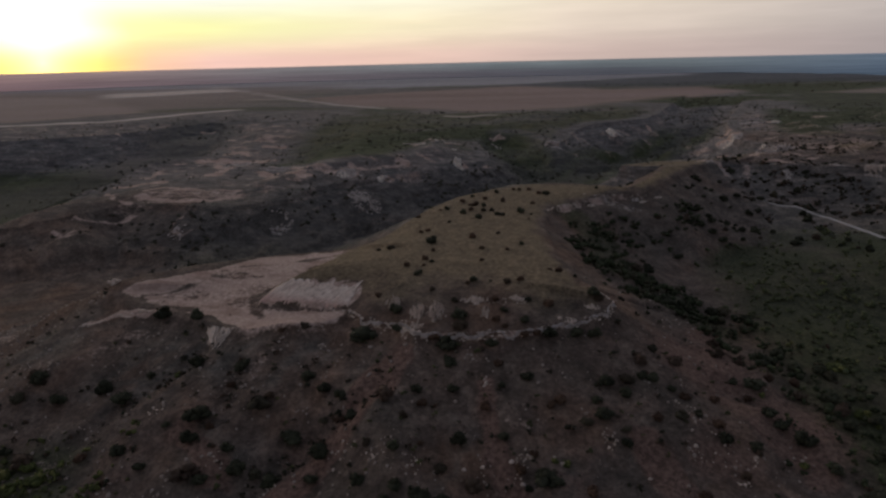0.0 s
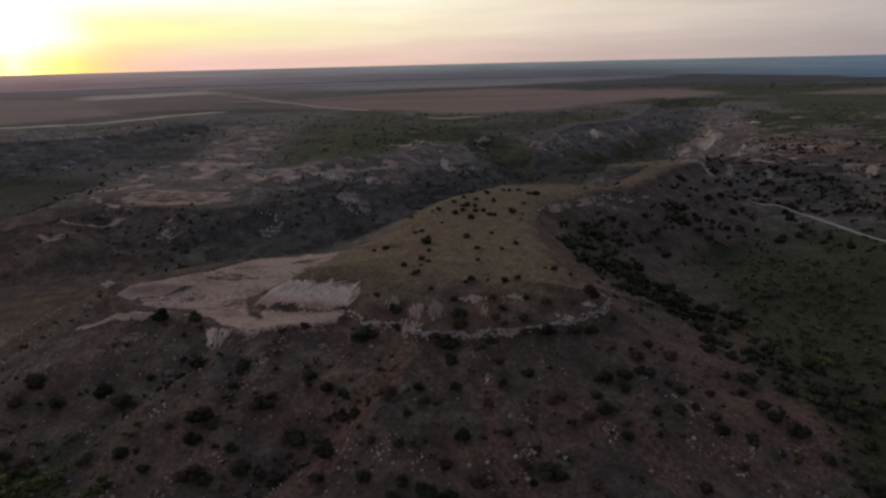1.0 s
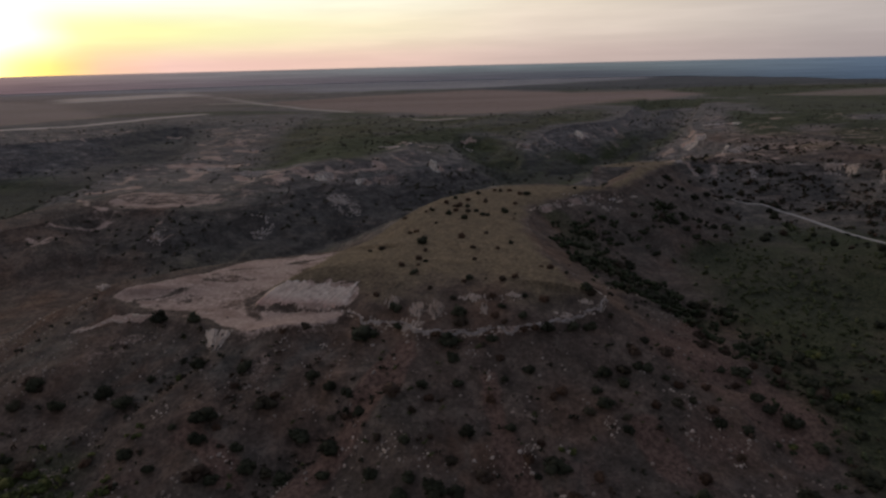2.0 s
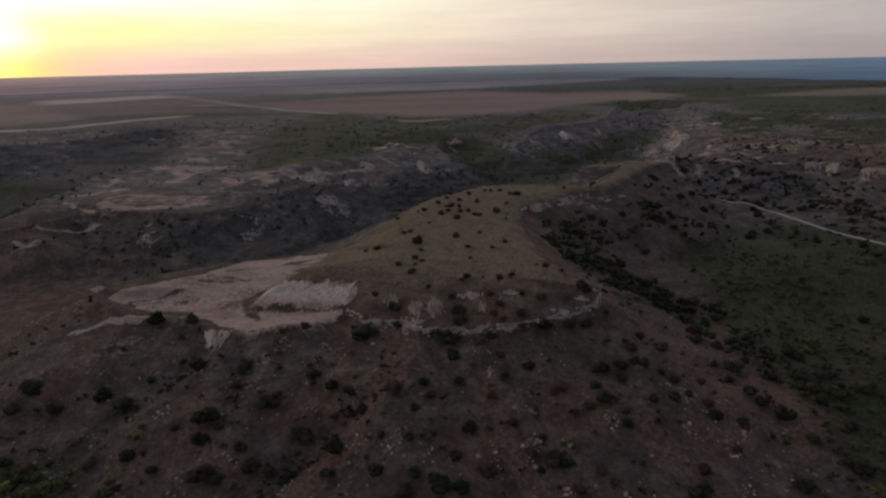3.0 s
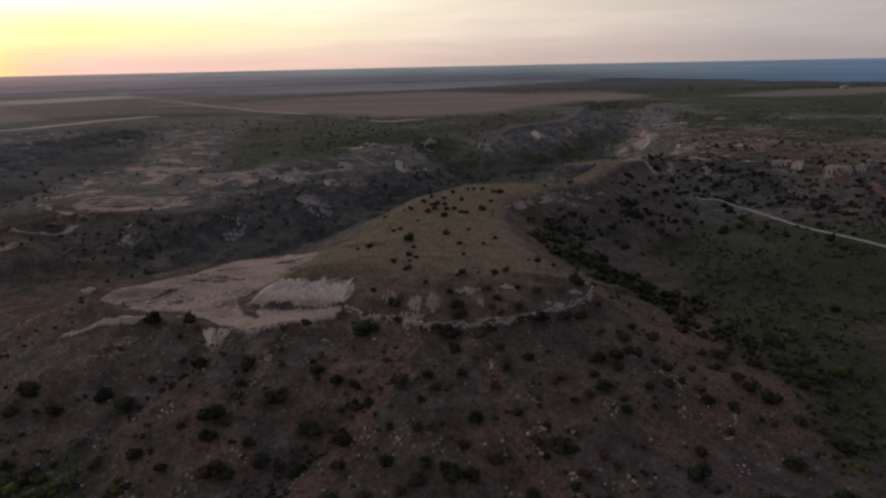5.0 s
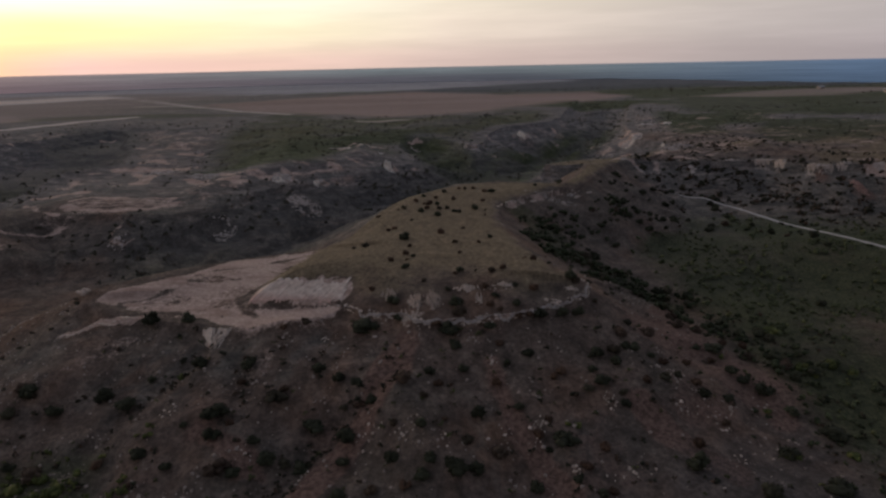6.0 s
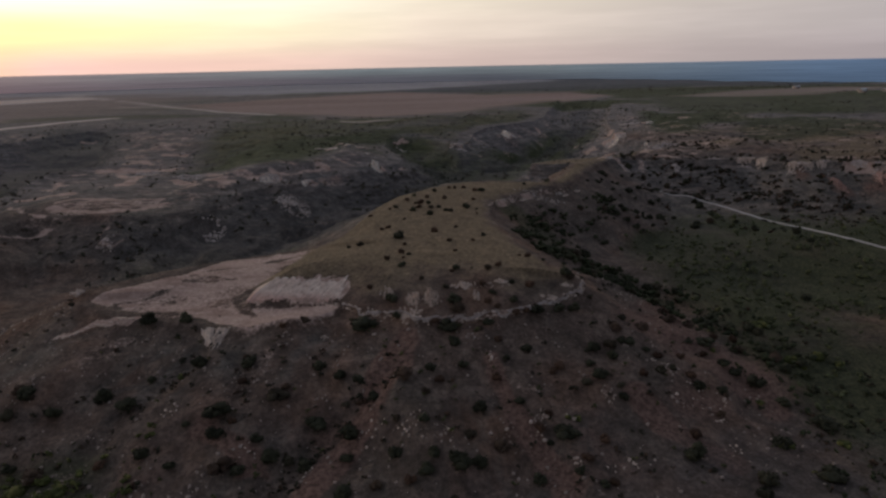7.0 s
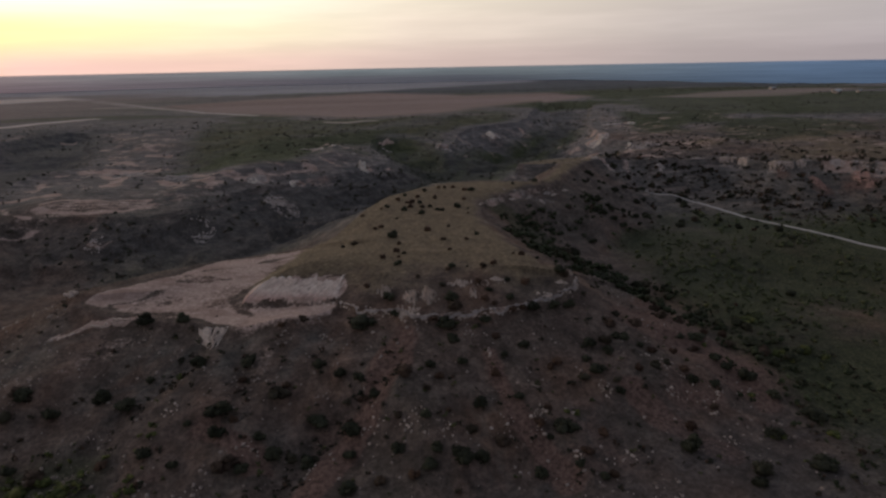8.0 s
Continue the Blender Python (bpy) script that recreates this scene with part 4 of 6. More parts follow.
def ribbon(name, points, lift, mat):
    """A strip that follows the ground; points carry x, y and width."""
    fine = []
    for (ax, ay, aw), (bx, by, bw) in zip(points, points[1:]):
        count = max(2, int(math.hypot(bx - ax, by - ay) / 1.5))
        fine += [(ax + (bx - ax) * k / count, ay + (by - ay) * k / count, aw + (bw - aw) * k / count) for k in range(count)]
    line = np.array(fine)
    for k in range(6):
        line[1:-1] = (line[:-2] + 2 * line[1:-1] + line[2:]) / 4
    tangent = np.gradient(line[:, :2], axis=0)
    tangent /= np.linalg.norm(tangent, axis=1, keepdims=True)
    side = np.stack([-tangent[:, 1], tangent[:, 0]], -1)
    columns = []
    for u in np.linspace(-0.5, 0.5, 5):
        p = line[:, :2] + side * (line[:, 2:3] * u) + side * 0.35 * fbm(line[:, :1], line[:, 1:2], 9, 2, 120.0 + abs(u)) * (abs(u) > 0.4)
        drop = lift if abs(u) < 0.4 else -0.25
        columns.append(np.column_stack([p, terrain(p[:, 0], p[:, 1]) + drop]))
    v = np.stack(columns, 1).reshape(-1, 3)
    index = np.arange(len(v)).reshape(-1, 5)
    quads = np.stack([index[:-1, :-1], index[:-1, 1:], index[1:, 1:], index[1:, :-1]], -1).reshape(-1, 4)
    return new(name, mesh_of(name, v, quads, mat, True))


tagged(ribbon("dirt_road", ROAD, 0.22, ROAD_DIRT), "pale caliche dirt road winding across the basin", "road", kind="structure")


def make_distance():
    """Hazy land at the horizon: an added glowing ring with the haze painted into its colours."""
    m = bpy.data.materials.new("far_haze")
    m.use_nodes = True
    n = Nodes(m.node_tree)
    place = n.add("ShaderNodeSeparateXYZ")
    n.put(place.inputs[0], n.add("ShaderNodeNewGeometry").outputs["Position"])
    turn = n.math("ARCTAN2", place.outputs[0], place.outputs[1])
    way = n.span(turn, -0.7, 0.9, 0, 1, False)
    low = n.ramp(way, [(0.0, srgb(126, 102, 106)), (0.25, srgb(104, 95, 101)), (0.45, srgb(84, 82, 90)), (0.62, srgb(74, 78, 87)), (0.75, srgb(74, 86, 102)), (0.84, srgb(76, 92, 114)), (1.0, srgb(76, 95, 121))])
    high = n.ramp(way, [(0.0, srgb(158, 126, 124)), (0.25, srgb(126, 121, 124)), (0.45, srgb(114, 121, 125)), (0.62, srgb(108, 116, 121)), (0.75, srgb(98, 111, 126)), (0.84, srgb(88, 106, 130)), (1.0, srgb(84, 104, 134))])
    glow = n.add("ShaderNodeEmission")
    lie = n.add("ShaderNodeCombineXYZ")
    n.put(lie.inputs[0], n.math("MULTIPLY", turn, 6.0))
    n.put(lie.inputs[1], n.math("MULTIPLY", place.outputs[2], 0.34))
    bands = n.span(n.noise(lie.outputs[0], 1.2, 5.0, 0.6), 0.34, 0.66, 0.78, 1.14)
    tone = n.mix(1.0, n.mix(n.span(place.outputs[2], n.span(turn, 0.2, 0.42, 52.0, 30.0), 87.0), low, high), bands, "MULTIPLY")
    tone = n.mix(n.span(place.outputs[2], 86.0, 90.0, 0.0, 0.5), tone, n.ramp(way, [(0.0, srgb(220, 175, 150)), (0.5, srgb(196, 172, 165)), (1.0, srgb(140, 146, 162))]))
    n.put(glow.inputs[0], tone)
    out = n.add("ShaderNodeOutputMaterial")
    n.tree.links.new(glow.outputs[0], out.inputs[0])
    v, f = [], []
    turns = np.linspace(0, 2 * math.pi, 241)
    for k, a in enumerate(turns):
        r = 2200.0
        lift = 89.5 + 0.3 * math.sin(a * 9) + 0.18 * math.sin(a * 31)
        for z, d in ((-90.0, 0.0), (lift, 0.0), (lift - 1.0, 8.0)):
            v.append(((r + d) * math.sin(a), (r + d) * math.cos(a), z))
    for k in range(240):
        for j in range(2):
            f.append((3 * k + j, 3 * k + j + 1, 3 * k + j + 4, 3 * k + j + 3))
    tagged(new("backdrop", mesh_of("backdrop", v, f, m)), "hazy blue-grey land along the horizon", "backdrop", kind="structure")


make_distance()

# ---------------------------------------------------------------- bushes that stand by themselves: x, y, width
MESA_BUSHES = [(-22.7, 288.6, 1.8), (-10.8, 295.8, 2.3), (-13.7, 294.0, 1.3), (-4.2, 308.8, 2.6), (0.5, 318.3, 1.8), (6.0, 314.6, 2.4), (14.0, 309.7, 2.4), (-0.7, 303.3, 1.7), (1.5, 302.3, 3.2), (5.1, 301.0, 2.0), (-0.6, 293.9, 2.7), (-3.6, 289.1, 2.7), (5.0, 292.3, 2.3), (8.3, 292.5, 2.7), (10.7, 285.5, 1.9), (12.7, 284.4, 2.2), (2.6, 280.3, 2.4), (20.8, 288.7, 3.6), (27.0, 304.2, 1.9), (25.0, 286.2, 0.9), (23.3, 278.5, 1.0), (-9.1, 273.2, 1.0), (-19.5, 261.2, 1.6), (-17.0, 261.7, 2.0), (-14.8, 242.7, 4.2), (0.4, 250.0, 3.1), (10.0, 255.6, 1.6), (3.3, 233.4, 1.8), (12.0, 232.4, 1.6), (17.4, 238.5, 1.7), (-33.6, 241.8, 1.5), (-29.3, 241.6, 3.0)]
MESA_EDGE_BUSHES = [(-13.3, 232.2, 1.6), (-15.6, 223.0, 2.5), (-13.3, 219.8, 1.5), (-15.7, 216.3, 1.1), (-17.1, 209.0, 3.0), (-21.1, 216.2, 1.9), (3.2, 220.1, 1.4), (0.3, 202.5, 2.3), (-1.3, 200.5, 1.4), (5.5, 202.1, 0.9), (10.5, 200.2, 2.0), (14.6, 202.2, 2.0), (-11.8, 197.4, 1.6), (20.6, 333.9, 1.6), (23.2, 332.8, 1.8), (27.8, 333.3, 2.6), (31.9, 323.7, 2.2), (34.9, 322.3, 3.5), (12.0, 327.4, 2.5), (60.8, 335.2, 1.6), (24.4, 212.4, 1.1), (27.3, 211.3, 2.1), (31.7, 208.1, 1.4), (6.5, 191.0, 1.9), (15.9, 190.9, 1.8), (21.4, 189.6, 3.2)]
LEDGE_BUSHES = [(-28.2, 198.3, 1.9), (-22.0, 189.6, 4.0), (-31.4, 184.9, 8.4), (-21.3, 183.5, 2.4), (-3.6, 183.9, 4.8), (-3.3, 179.7, 4.2), (8.8, 186.1, 2.5), (6.3, 182.5, 2.4), (14.2, 181.8, 2.4), (9.0, 179.9, 1.8), (-10.5, 177.9, 3.2), (-7.1, 176.1, 6.5), (4.9, 176.0, 3.6), (-6.2, 170.3, 3.7), (6.6, 169.8, 2.6), (14.0, 165.8, 3.8), (7.2, 162.6, 1.7), (28.2, 181.4, 4.4), (33.5, 181.7, 3.8), (20.8, 179.4, 4.3), (17.0, 178.5, 2.4), (33.9, 165.0, 3.3), (21.4, 158.9, 3.1), (30.3, 159.1, 2.9), (-4.9, 191.1, 1.9), (14.0, 177.8, 2.4)]
SLOPE_BUSHES = [(33.8, 165.5, 3.4), (39.3, 166.3, 4.3), (38.2, 161.6, 3.7), (46.2, 168.8, 3.5), (44.0, 154.2, 3.0), (50.8, 156.8, 3.4), (27.2, 152.2, 3.2), (31.2, 153.4, 4.5), (19.1, 157.0, 2.2), (3.2, 157.0, 3.1), (7.1, 147.9, 3.1), (-3.5, 147.8, 3.8), (-7.8, 140.0, 3.6), (10.2, 140.4, 3.0), (16.0, 137.7, 6.7), (16.6, 128.3, 2.9), (26.0, 135.8, 3.0), (35.6, 147.1, 3.2), (59.2, 155.6, 3.1), (80.9, 157.7, 5.6), (84.2, 148.3, 4.0), (59.1, 118.2, 4.6), (55.4, 113.7, 4.2), (90.1, 139.2, 7.2), (74.8, 117.5, 6.5), (21.1, 124.1, 2.6), (49.8, 134.8, 3.2), (6.7, 128.6, 3.6), (19.2, 130.4, 3.2), (-11.8, 131.9, 5.6)]
WEST_SLOPE_BUSHES = [(-6.9, 132.4, 4.3), (-31.9, 132.7, 3.1), (-39.5, 132.0, 4.2), (-24.0, 131.5, 3.1), (-71.4, 161.3, 7.3), (-56.1, 164.1, 6.4), (-64.6, 177.9, 5.1), (-39.3, 166.4, 3.5), (-34.0, 162.9, 3.5), (-44.7, 172.3, 4.1), (-60.6, 151.9, 3.4), (-48.7, 145.6, 4.8), (-57.0, 147.2, 4.6), (-117.2, 175.2, 5.1), (-125.5, 181.4, 5.7), (-129.1, 174.9, 4.1), (-99.6, 153.7, 3.3), (-96.8, 202.6, 5.4), (-85.4, 200.4, 4.5), (-55.1, 186.3, 2.1), (-48.6, 188.2, 2.4), (-78.5, 180.8, 4.5), (-97.1, 172.8, 5.9), (-104.1, 176.8, 5.0)]
EAST_SLOPE_BUSHES = [(71.9, 197.3, 4.5), (70.5, 190.6, 4.0), (87.3, 199.6, 7.3), (76.4, 189.9, 4.1), (97.3, 179.7, 6.2), (89.6, 178.8, 4.1), (95.1, 194.5, 4.3), (150.6, 229.1, 4.2), (44.6, 174.8, 4.3), (54.9, 178.9, 4.1), (49.4, 181.8, 3.0), (85.8, 238.9, 4.8), (68.2, 235.2, 6.9), (35.1, 195.1, 3.8), (36.7, 194.1, 3.0), (75.0, 236.8, 5.7), (89.6, 239.2, 5.4), (95.6, 231.7, 5.3), (94.3, 204.1, 4.4), (77.2, 162.2, 4.1), (98.1, 154.5, 3.5), (71.8, 131.2, 5.0), (46.1, 128.4, 5.6), (75.2, 165.3, 3.7), (98.0, 173.3, 4.5), (105.4, 169.5, 3.7)]
FOOT_BUSHES = [(-122.8, 158.7, 3.5), (-115.0, 153.8, 5.8), (-89.0, 153.0, 3.9), (-81.3, 148.1, 3.4), (-33.6, 157.6, 3.1), (-30.6, 156.8, 3.4), (-18.8, 144.2, 2.9), (-17.3, 135.5, 3.4), (-26.5, 139.6, 3.8), (-64.7, 143.3, 3.9), (24.1, 124.5, 2.3)]

OPEN_SLOPE_BUSHES = [(-14.2, 161.7, 3.4), (-21.9, 157.9, 4.2), (-5.3, 162.5, 3.1), (-37.8, 158.4, 2.1), (-25.2, 147.4, 2.0), (-38.3, 143.9, 3.8), (-37.2, 150.6, 5.4), (-20.0, 132.4, 3.8), (-0.5, 137.4, 4.2), (13.6, 143.5, 2.0), (12.0, 137.1, 1.7), (-12.6, 157.3, 2.4), (-45.5, 156.2, 6.2), (-16.9, 153.6, 2.1), (-12.5, 145.8, 1.4), (-128.2, 182.7, 3.5), (-124.9, 180.5, 3.0), (-68.5, 144.5, 6.6), (-65.9, 172.4, 2.7), (-53.7, 166.5, 2.2), (-79.3, 159.5, 1.9), (-67.5, 159.1, 2.2), (-92.0, 179.9, 2.5), (-71.7, 155.4, 4.7), (-52.9, 147.6, 3.9)]
EAST_FOOT_BUSHES = [(43.6, 168.6, 2.3), (35.9, 150.5, 2.1), (51.1, 167.6, 2.0), (53.9, 165.2, 2.4), (61.8, 167.1, 2.8), (55.3, 158.4, 2.0), (59.4, 151.3, 3.6), (66.9, 151.6, 3.3), (61.5, 142.7, 2.2), (100.2, 175.6, 3.5), (101.8, 194.1, 4.2), (103.6, 190.6, 3.7), (76.4, 178.2, 6.3), (91.4, 185.6, 3.2), (83.6, 185.0, 3.1), (70.9, 178.5, 2.6), (73.2, 173.0, 2.2), (91.6, 138.4, 3.1), (96.1, 164.8, 3.7)]
MESQUITES = [(103.3, 172.1, 5.1), (105.1, 169.2, 3.9), (115.0, 175.2, 5.3), (107.7, 195.9, 5.5), (120.1, 171.6, 4.5), (72.2, 130.8, 4.1), (77.3, 149.5, 2.7), (88.5, 129.9, 3.9), (77.4, 174.7, 2.6), (-113.0, 152.5, 5.1), (-107.2, 147.3, 5.6), (-117.4, 150.2, 5.2), (-83.7, 179.8, 3.2), (-90.7, 144.2, 3.2), (18.2, 142.3, 2.0), (21.0, 142.1, 2.3)]

MESQUITE_CROWNS = [mesh_of("crown", *bush_shape(11, 320, 2, 0.5), LIME_LEAF) for k in range(3)]
CROWNS = [mesh_of("crown", *bush_shape(13, 300, 2, 0.62), BUSH_LEAF) for k in range(7)]
RUSSET_CROWNS = [mesh_of("crown", *bush_shape(12, 280, 2, 0.58), RUSSET_LEAF) for k in range(4)]
STEMS = [mesh_of("stem", *stem_shape(), BARK) for k in range(3)]


def bush(x, y, width, k, label, group, russet=False):
    z = float(terrain(np.array([x]), np.array([y]))[0])
    root = tagged(new("juniper_bush"), label, "bush", group)
    size = width * (1.22 if width < 2.5 else 1.06)
    root.matrix_world = pose(x, y, z - 0.04 * size, 0, 0, (k * 137.5) % 360) @ Matrix.Diagonal((size, size, size * (0.85 + 0.3 * ((k * 0.618) % 1)) * (0.65 if width > 6 else 1.0), 1))
    part("crown", RUSSET_CROWNS[k % 4] if russet else CROWNS[k % 7], root)
    part("stem", STEMS[k % 3], root)


count = 0
for spots, words, group in (
        (MESA_BUSHES, "juniper bush in dry grass on the mesa top", "junipers on the mesa top"),
        (MESA_EDGE_BUSHES, "juniper bush in thin grass near the mesa edge", "junipers near the mesa edge"),
        (LEDGE_BUSHES, "juniper bush growing along the pale rock ledge", "junipers along the ledge"),
        (SLOPE_BUSHES, "juniper bush on the stony front slope", "junipers on the front slope"),
        (WEST_SLOPE_BUSHES, "juniper bush on the slope below the quarry pad", "junipers below the quarry pad"),
        (EAST_SLOPE_BUSHES, "juniper bush on the slope above the basin", "junipers above the basin"),
        (OPEN_SLOPE_BUSHES, "juniper bush on the open stony slope", "junipers on the open slope"),
        (EAST_FOOT_BUSHES, "juniper bush on the rusty slope beside the basin", "junipers beside the basin"),
        (FOOT_BUSHES, "juniper bush at the foot of the slope", "junipers at the slope foot")):
    for x, y, width in spots:
        russet = width < 3.4 and count % 5 in (0, 2, 3)
        size = "small" if width < 2 else "rounded" if width < 4 else "wide"
        bush(x, y, width, count, size + (" reddish-brown " if russet else " dark green ") + words, group, russet)
        count += 1


for k, (x, y, width) in enumerate(MESQUITES):
    z = float(terrain(np.array([x]), np.array([y]))[0])
    root = tagged(new("mesquite_bush"), "yellow-green mesquite bush at the edge of the scrub", "bush", "mesquites")
    root.matrix_world = pose(x, y, z - 0.04 * width, 0, 0, k * 97) @ Matrix.Diagonal((width, width * (0.7 + 0.1 * (k % 4)), width * 0.8, 1))
    part("crown", MESQUITE_CROWNS[k % 3], root)
    part("stem", STEMS[k % 3], root)


# ---------------------------------------------------------------- scrub beyond counting
def scatter(count, box, density, low, high, power=1.6):
    """Random places in a box, kept with the given chance, with their heights and sizes."""
    x, y = rng.uniform(box[0], box[1], count), rng.uniform(box[2], box[3], count)
    z = terrain(x, y)
    keep = rng.uniform(0, 1, count) < density(x, y, z)
    x, y, z = x[keep], y[keep], z[keep]
    size = low + (high - low) * rng.uniform(0, 1, len(x)) ** power
    return np.stack([x, y], -1), size, z


LOW_BUSH = [bush_shape(4, 26, 1) for k in range(8)]
FAR_BUSH = [bush_shape(3, 6, 1) for k in range(6)]


def scrub(name, label, shapes, spots, mat):
    places, sizes, heights = spots
    v, f = spread(shapes, places, sizes, heights)
    tagged(new(name, mesh_of(name, v, f, mat)), label, "scrub", kind="stuff")


def off_pad(x, y):
    return (rim_field(x, y, PAD)[0] < -0.5) * (rim_field(x, y, CUT)[0] < -0.5) * (line_distance(x, y, ROAD) > 4)


def slope_chance(x, y, z):
    return off_pad(x, y) * (rim_field(x, y, UPLANDS[0][0])[0] < -2) * (0.35 + 0.6 * fbm(x, y, 25, 3, 130.0))


def scarp_chance(x, y, z):
    d = rim_field(x, y, UPLANDS[0][0])[0]
    near = 0.2 * smooth(-42, -26, d) * smooth(-8, -15, d) * smooth(200, 225, y) + smooth(22, 7, line_distance(x, y, DRAIN) + 6 * fbm(x, y, 16, 2, 129.0)) * (0.25 + 0.38 * smooth(205, 228, y)) * smooth(-7, -13, d)
    return off_pad(x, y) * (d < -2) * near * (0.7 + 0.6 * fbm(x, y, 18, 3, 131.0))


def neck_chance(x, y, z):
    d = rim_field(x, y, UPLANDS[0][0])[0]
    return off_pad(x, y) * (d < -3) * (x > 60) * (z > 11) * (0.28 + 0.5 * fbm(x, y, 20, 3, 132.0))


def east_chance(x, y, z):
    d = rim_field(x, y, UPLANDS[3][0])[0]
    cliffs = np.minimum.reduce([np.hypot(x - a, y - b) for a, b in ((240, 396), (232, 404), (248, 376), (256, 374), (265, 374), (213, 408), (184, 404))])
    return off_pad(x, y) * smooth(-85, -30, d) * smooth(14, 2, d) * (0.7 + 0.7 * fbm(x, y, 18, 3, 133.0)) * (0.12 + 0.88 * smooth(4, 8, cliffs))


def basin_chance(x, y, z):
    return off_pad(x, y) * smooth(80, 112, x - 0.12 * (y - 200)) * smooth(16, 11, z) * (0.45 + 0.9 * fbm(x, y, 22, 3, 134.0)) * (0.5 + 0.5 * smooth(165, 215, y))


def west_chance(x, y, z):
    d = rim_field(x, y, UPLANDS[4][0])[0]
    return smooth(-75, -10, d) * smooth(14, 0, d) * (0.4 + 0.7 * fbm(x, y, 28, 3, 135.0)) * (1 - 0.6 * smooth(-185, -205, x))


def upland_chance(x, y, z):
    return 0.16 + 1.2 * fbm(x, y, 55, 4, 136.0) + 0.25 * (x > 180)


def canyon_chance(x, y, z):
    dell = np.minimum(line_distance(x, y, CANYON), line_distance(x, y, GULCH))
    return smooth(48, 8, dell) * (0.55 + 0.8 * fbm(x, y, 25, 3, 137.0))


scrub("scrub_front", "low dark scrub scattered over the stony slopes", LOW_BUSH, scatter(2200, (-190, 130, 96, 235), slope_chance, 0.7, 3.0, 1.8), SCRUB_LEAF)
def draw_chance(x, y, z):
    near = np.minimum.reduce([line_distance(x, y, line) for line in DRAWS])
    return smooth(4.5, 1.0, near)


scrub("scrub_draws", "tangled brown-green brush in the gullies", LOW_BUSH, scatter(1500, (-110, -20, 134, 190), draw_chance, 0.6, 2.6), SCRUB_LEAF)
scrub("mesquite_front", "scattered yellow-green mesquite on the lower slopes", LOW_BUSH, scatter(700, (-190, 130, 96, 200), slope_chance, 0.8, 2.6), GREEN_LEAF)
scrub("scrub_scarp", "dense dark brush below the mesa scarp", LOW_BUSH, scatter(3000, (28, 125, 155, 345), scarp_chance, 1.6, 7.0, 1.3), GROVE_LEAF)
places, sizes, heights = scatter(900, (60, 200, 235, 420), neck_chance, 1.6, 5.0)
for x, y, size in [(float(p[0]), float(p[1]), float(s)) for p, s in zip(places[:120], sizes[:120])]:
    words = "small dark" if size < 2.4 else "rounded dark green" if size < 3.6 else "wide dark green"
    bush(x, y, size, count, words + " juniper bush on the bare slope of the neck", "junipers on the neck slope")
    count += 1
if len(places) > 120:
    scrub("scrub_neck", "dark bushes dotted over the slope of the neck", LOW_BUSH, (places[120:], sizes[120:], heights[120:]), SCRUB_LEAF)
scrub("scrub_east", "dark junipers crowding the far escarpment", LOW_BUSH, scatter(2500, (150, 420, 290, 440), east_chance, 2.2, 5.6), SCRUB_LEAF)
scrub("scrub_basin", "yellow-green mesquite scrub over the basin floor", FAR_BUSH, scatter(11000, (80, 320, 100, 400), basin_chance, 0.8, 4.6, 2.6), BASIN_LEAF)
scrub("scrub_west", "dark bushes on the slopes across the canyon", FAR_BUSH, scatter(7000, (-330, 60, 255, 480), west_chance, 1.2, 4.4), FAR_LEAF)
scrub("mesquite_foot", "yellow-green mesquite at the foot of the slopes", LOW_BUSH, scatter(330, (-138, -88, 138, 162), lambda x, y, z: 0.5 + fbm(x, y, 12, 3, 138.0), 1.0, 3.4), LIME_LEAF)


scrub("scrub_foot_east", "dark low brush where the slope runs out into the basin", LOW_BUSH, scatter(260, (60, 140, 96, 165), lambda x, y, z: smooth(62, 85, x + 0.2 * (y - 130)) * (0.5 + 0.8 * fbm(x, y, 14, 3, 126.0)), 0.9, 4.0, 1.5), GROVE_LEAF)


def rim_chance(x, y, z):
    d = rim_field(x, y, UPLANDS[3][0])[0]
    return smooth(0, 4, d) * smooth(70, 30, d) * smooth(0.1, 0.3, fbm(x * 0.3, y, 7, 2, 139.0))


scrub("scrub_rim", "rows of dark bushes behind the escarpment rim", FAR_BUSH, scatter(4200, (160, 520, 350, 520), rim_chance, 1.6, 4.0), SCRUB_LEAF)
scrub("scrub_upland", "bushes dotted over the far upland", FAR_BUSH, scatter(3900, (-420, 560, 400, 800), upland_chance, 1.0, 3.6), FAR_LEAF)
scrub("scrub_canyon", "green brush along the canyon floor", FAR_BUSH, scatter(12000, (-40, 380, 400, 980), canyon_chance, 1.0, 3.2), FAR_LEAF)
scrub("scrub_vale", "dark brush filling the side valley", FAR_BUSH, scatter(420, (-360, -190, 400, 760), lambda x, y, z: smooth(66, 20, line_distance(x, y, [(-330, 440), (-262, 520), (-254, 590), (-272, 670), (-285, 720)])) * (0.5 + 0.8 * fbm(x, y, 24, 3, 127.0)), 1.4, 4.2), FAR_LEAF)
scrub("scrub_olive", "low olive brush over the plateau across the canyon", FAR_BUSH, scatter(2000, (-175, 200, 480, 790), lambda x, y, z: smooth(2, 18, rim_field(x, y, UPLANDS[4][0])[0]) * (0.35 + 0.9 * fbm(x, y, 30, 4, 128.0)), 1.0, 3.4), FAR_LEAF)
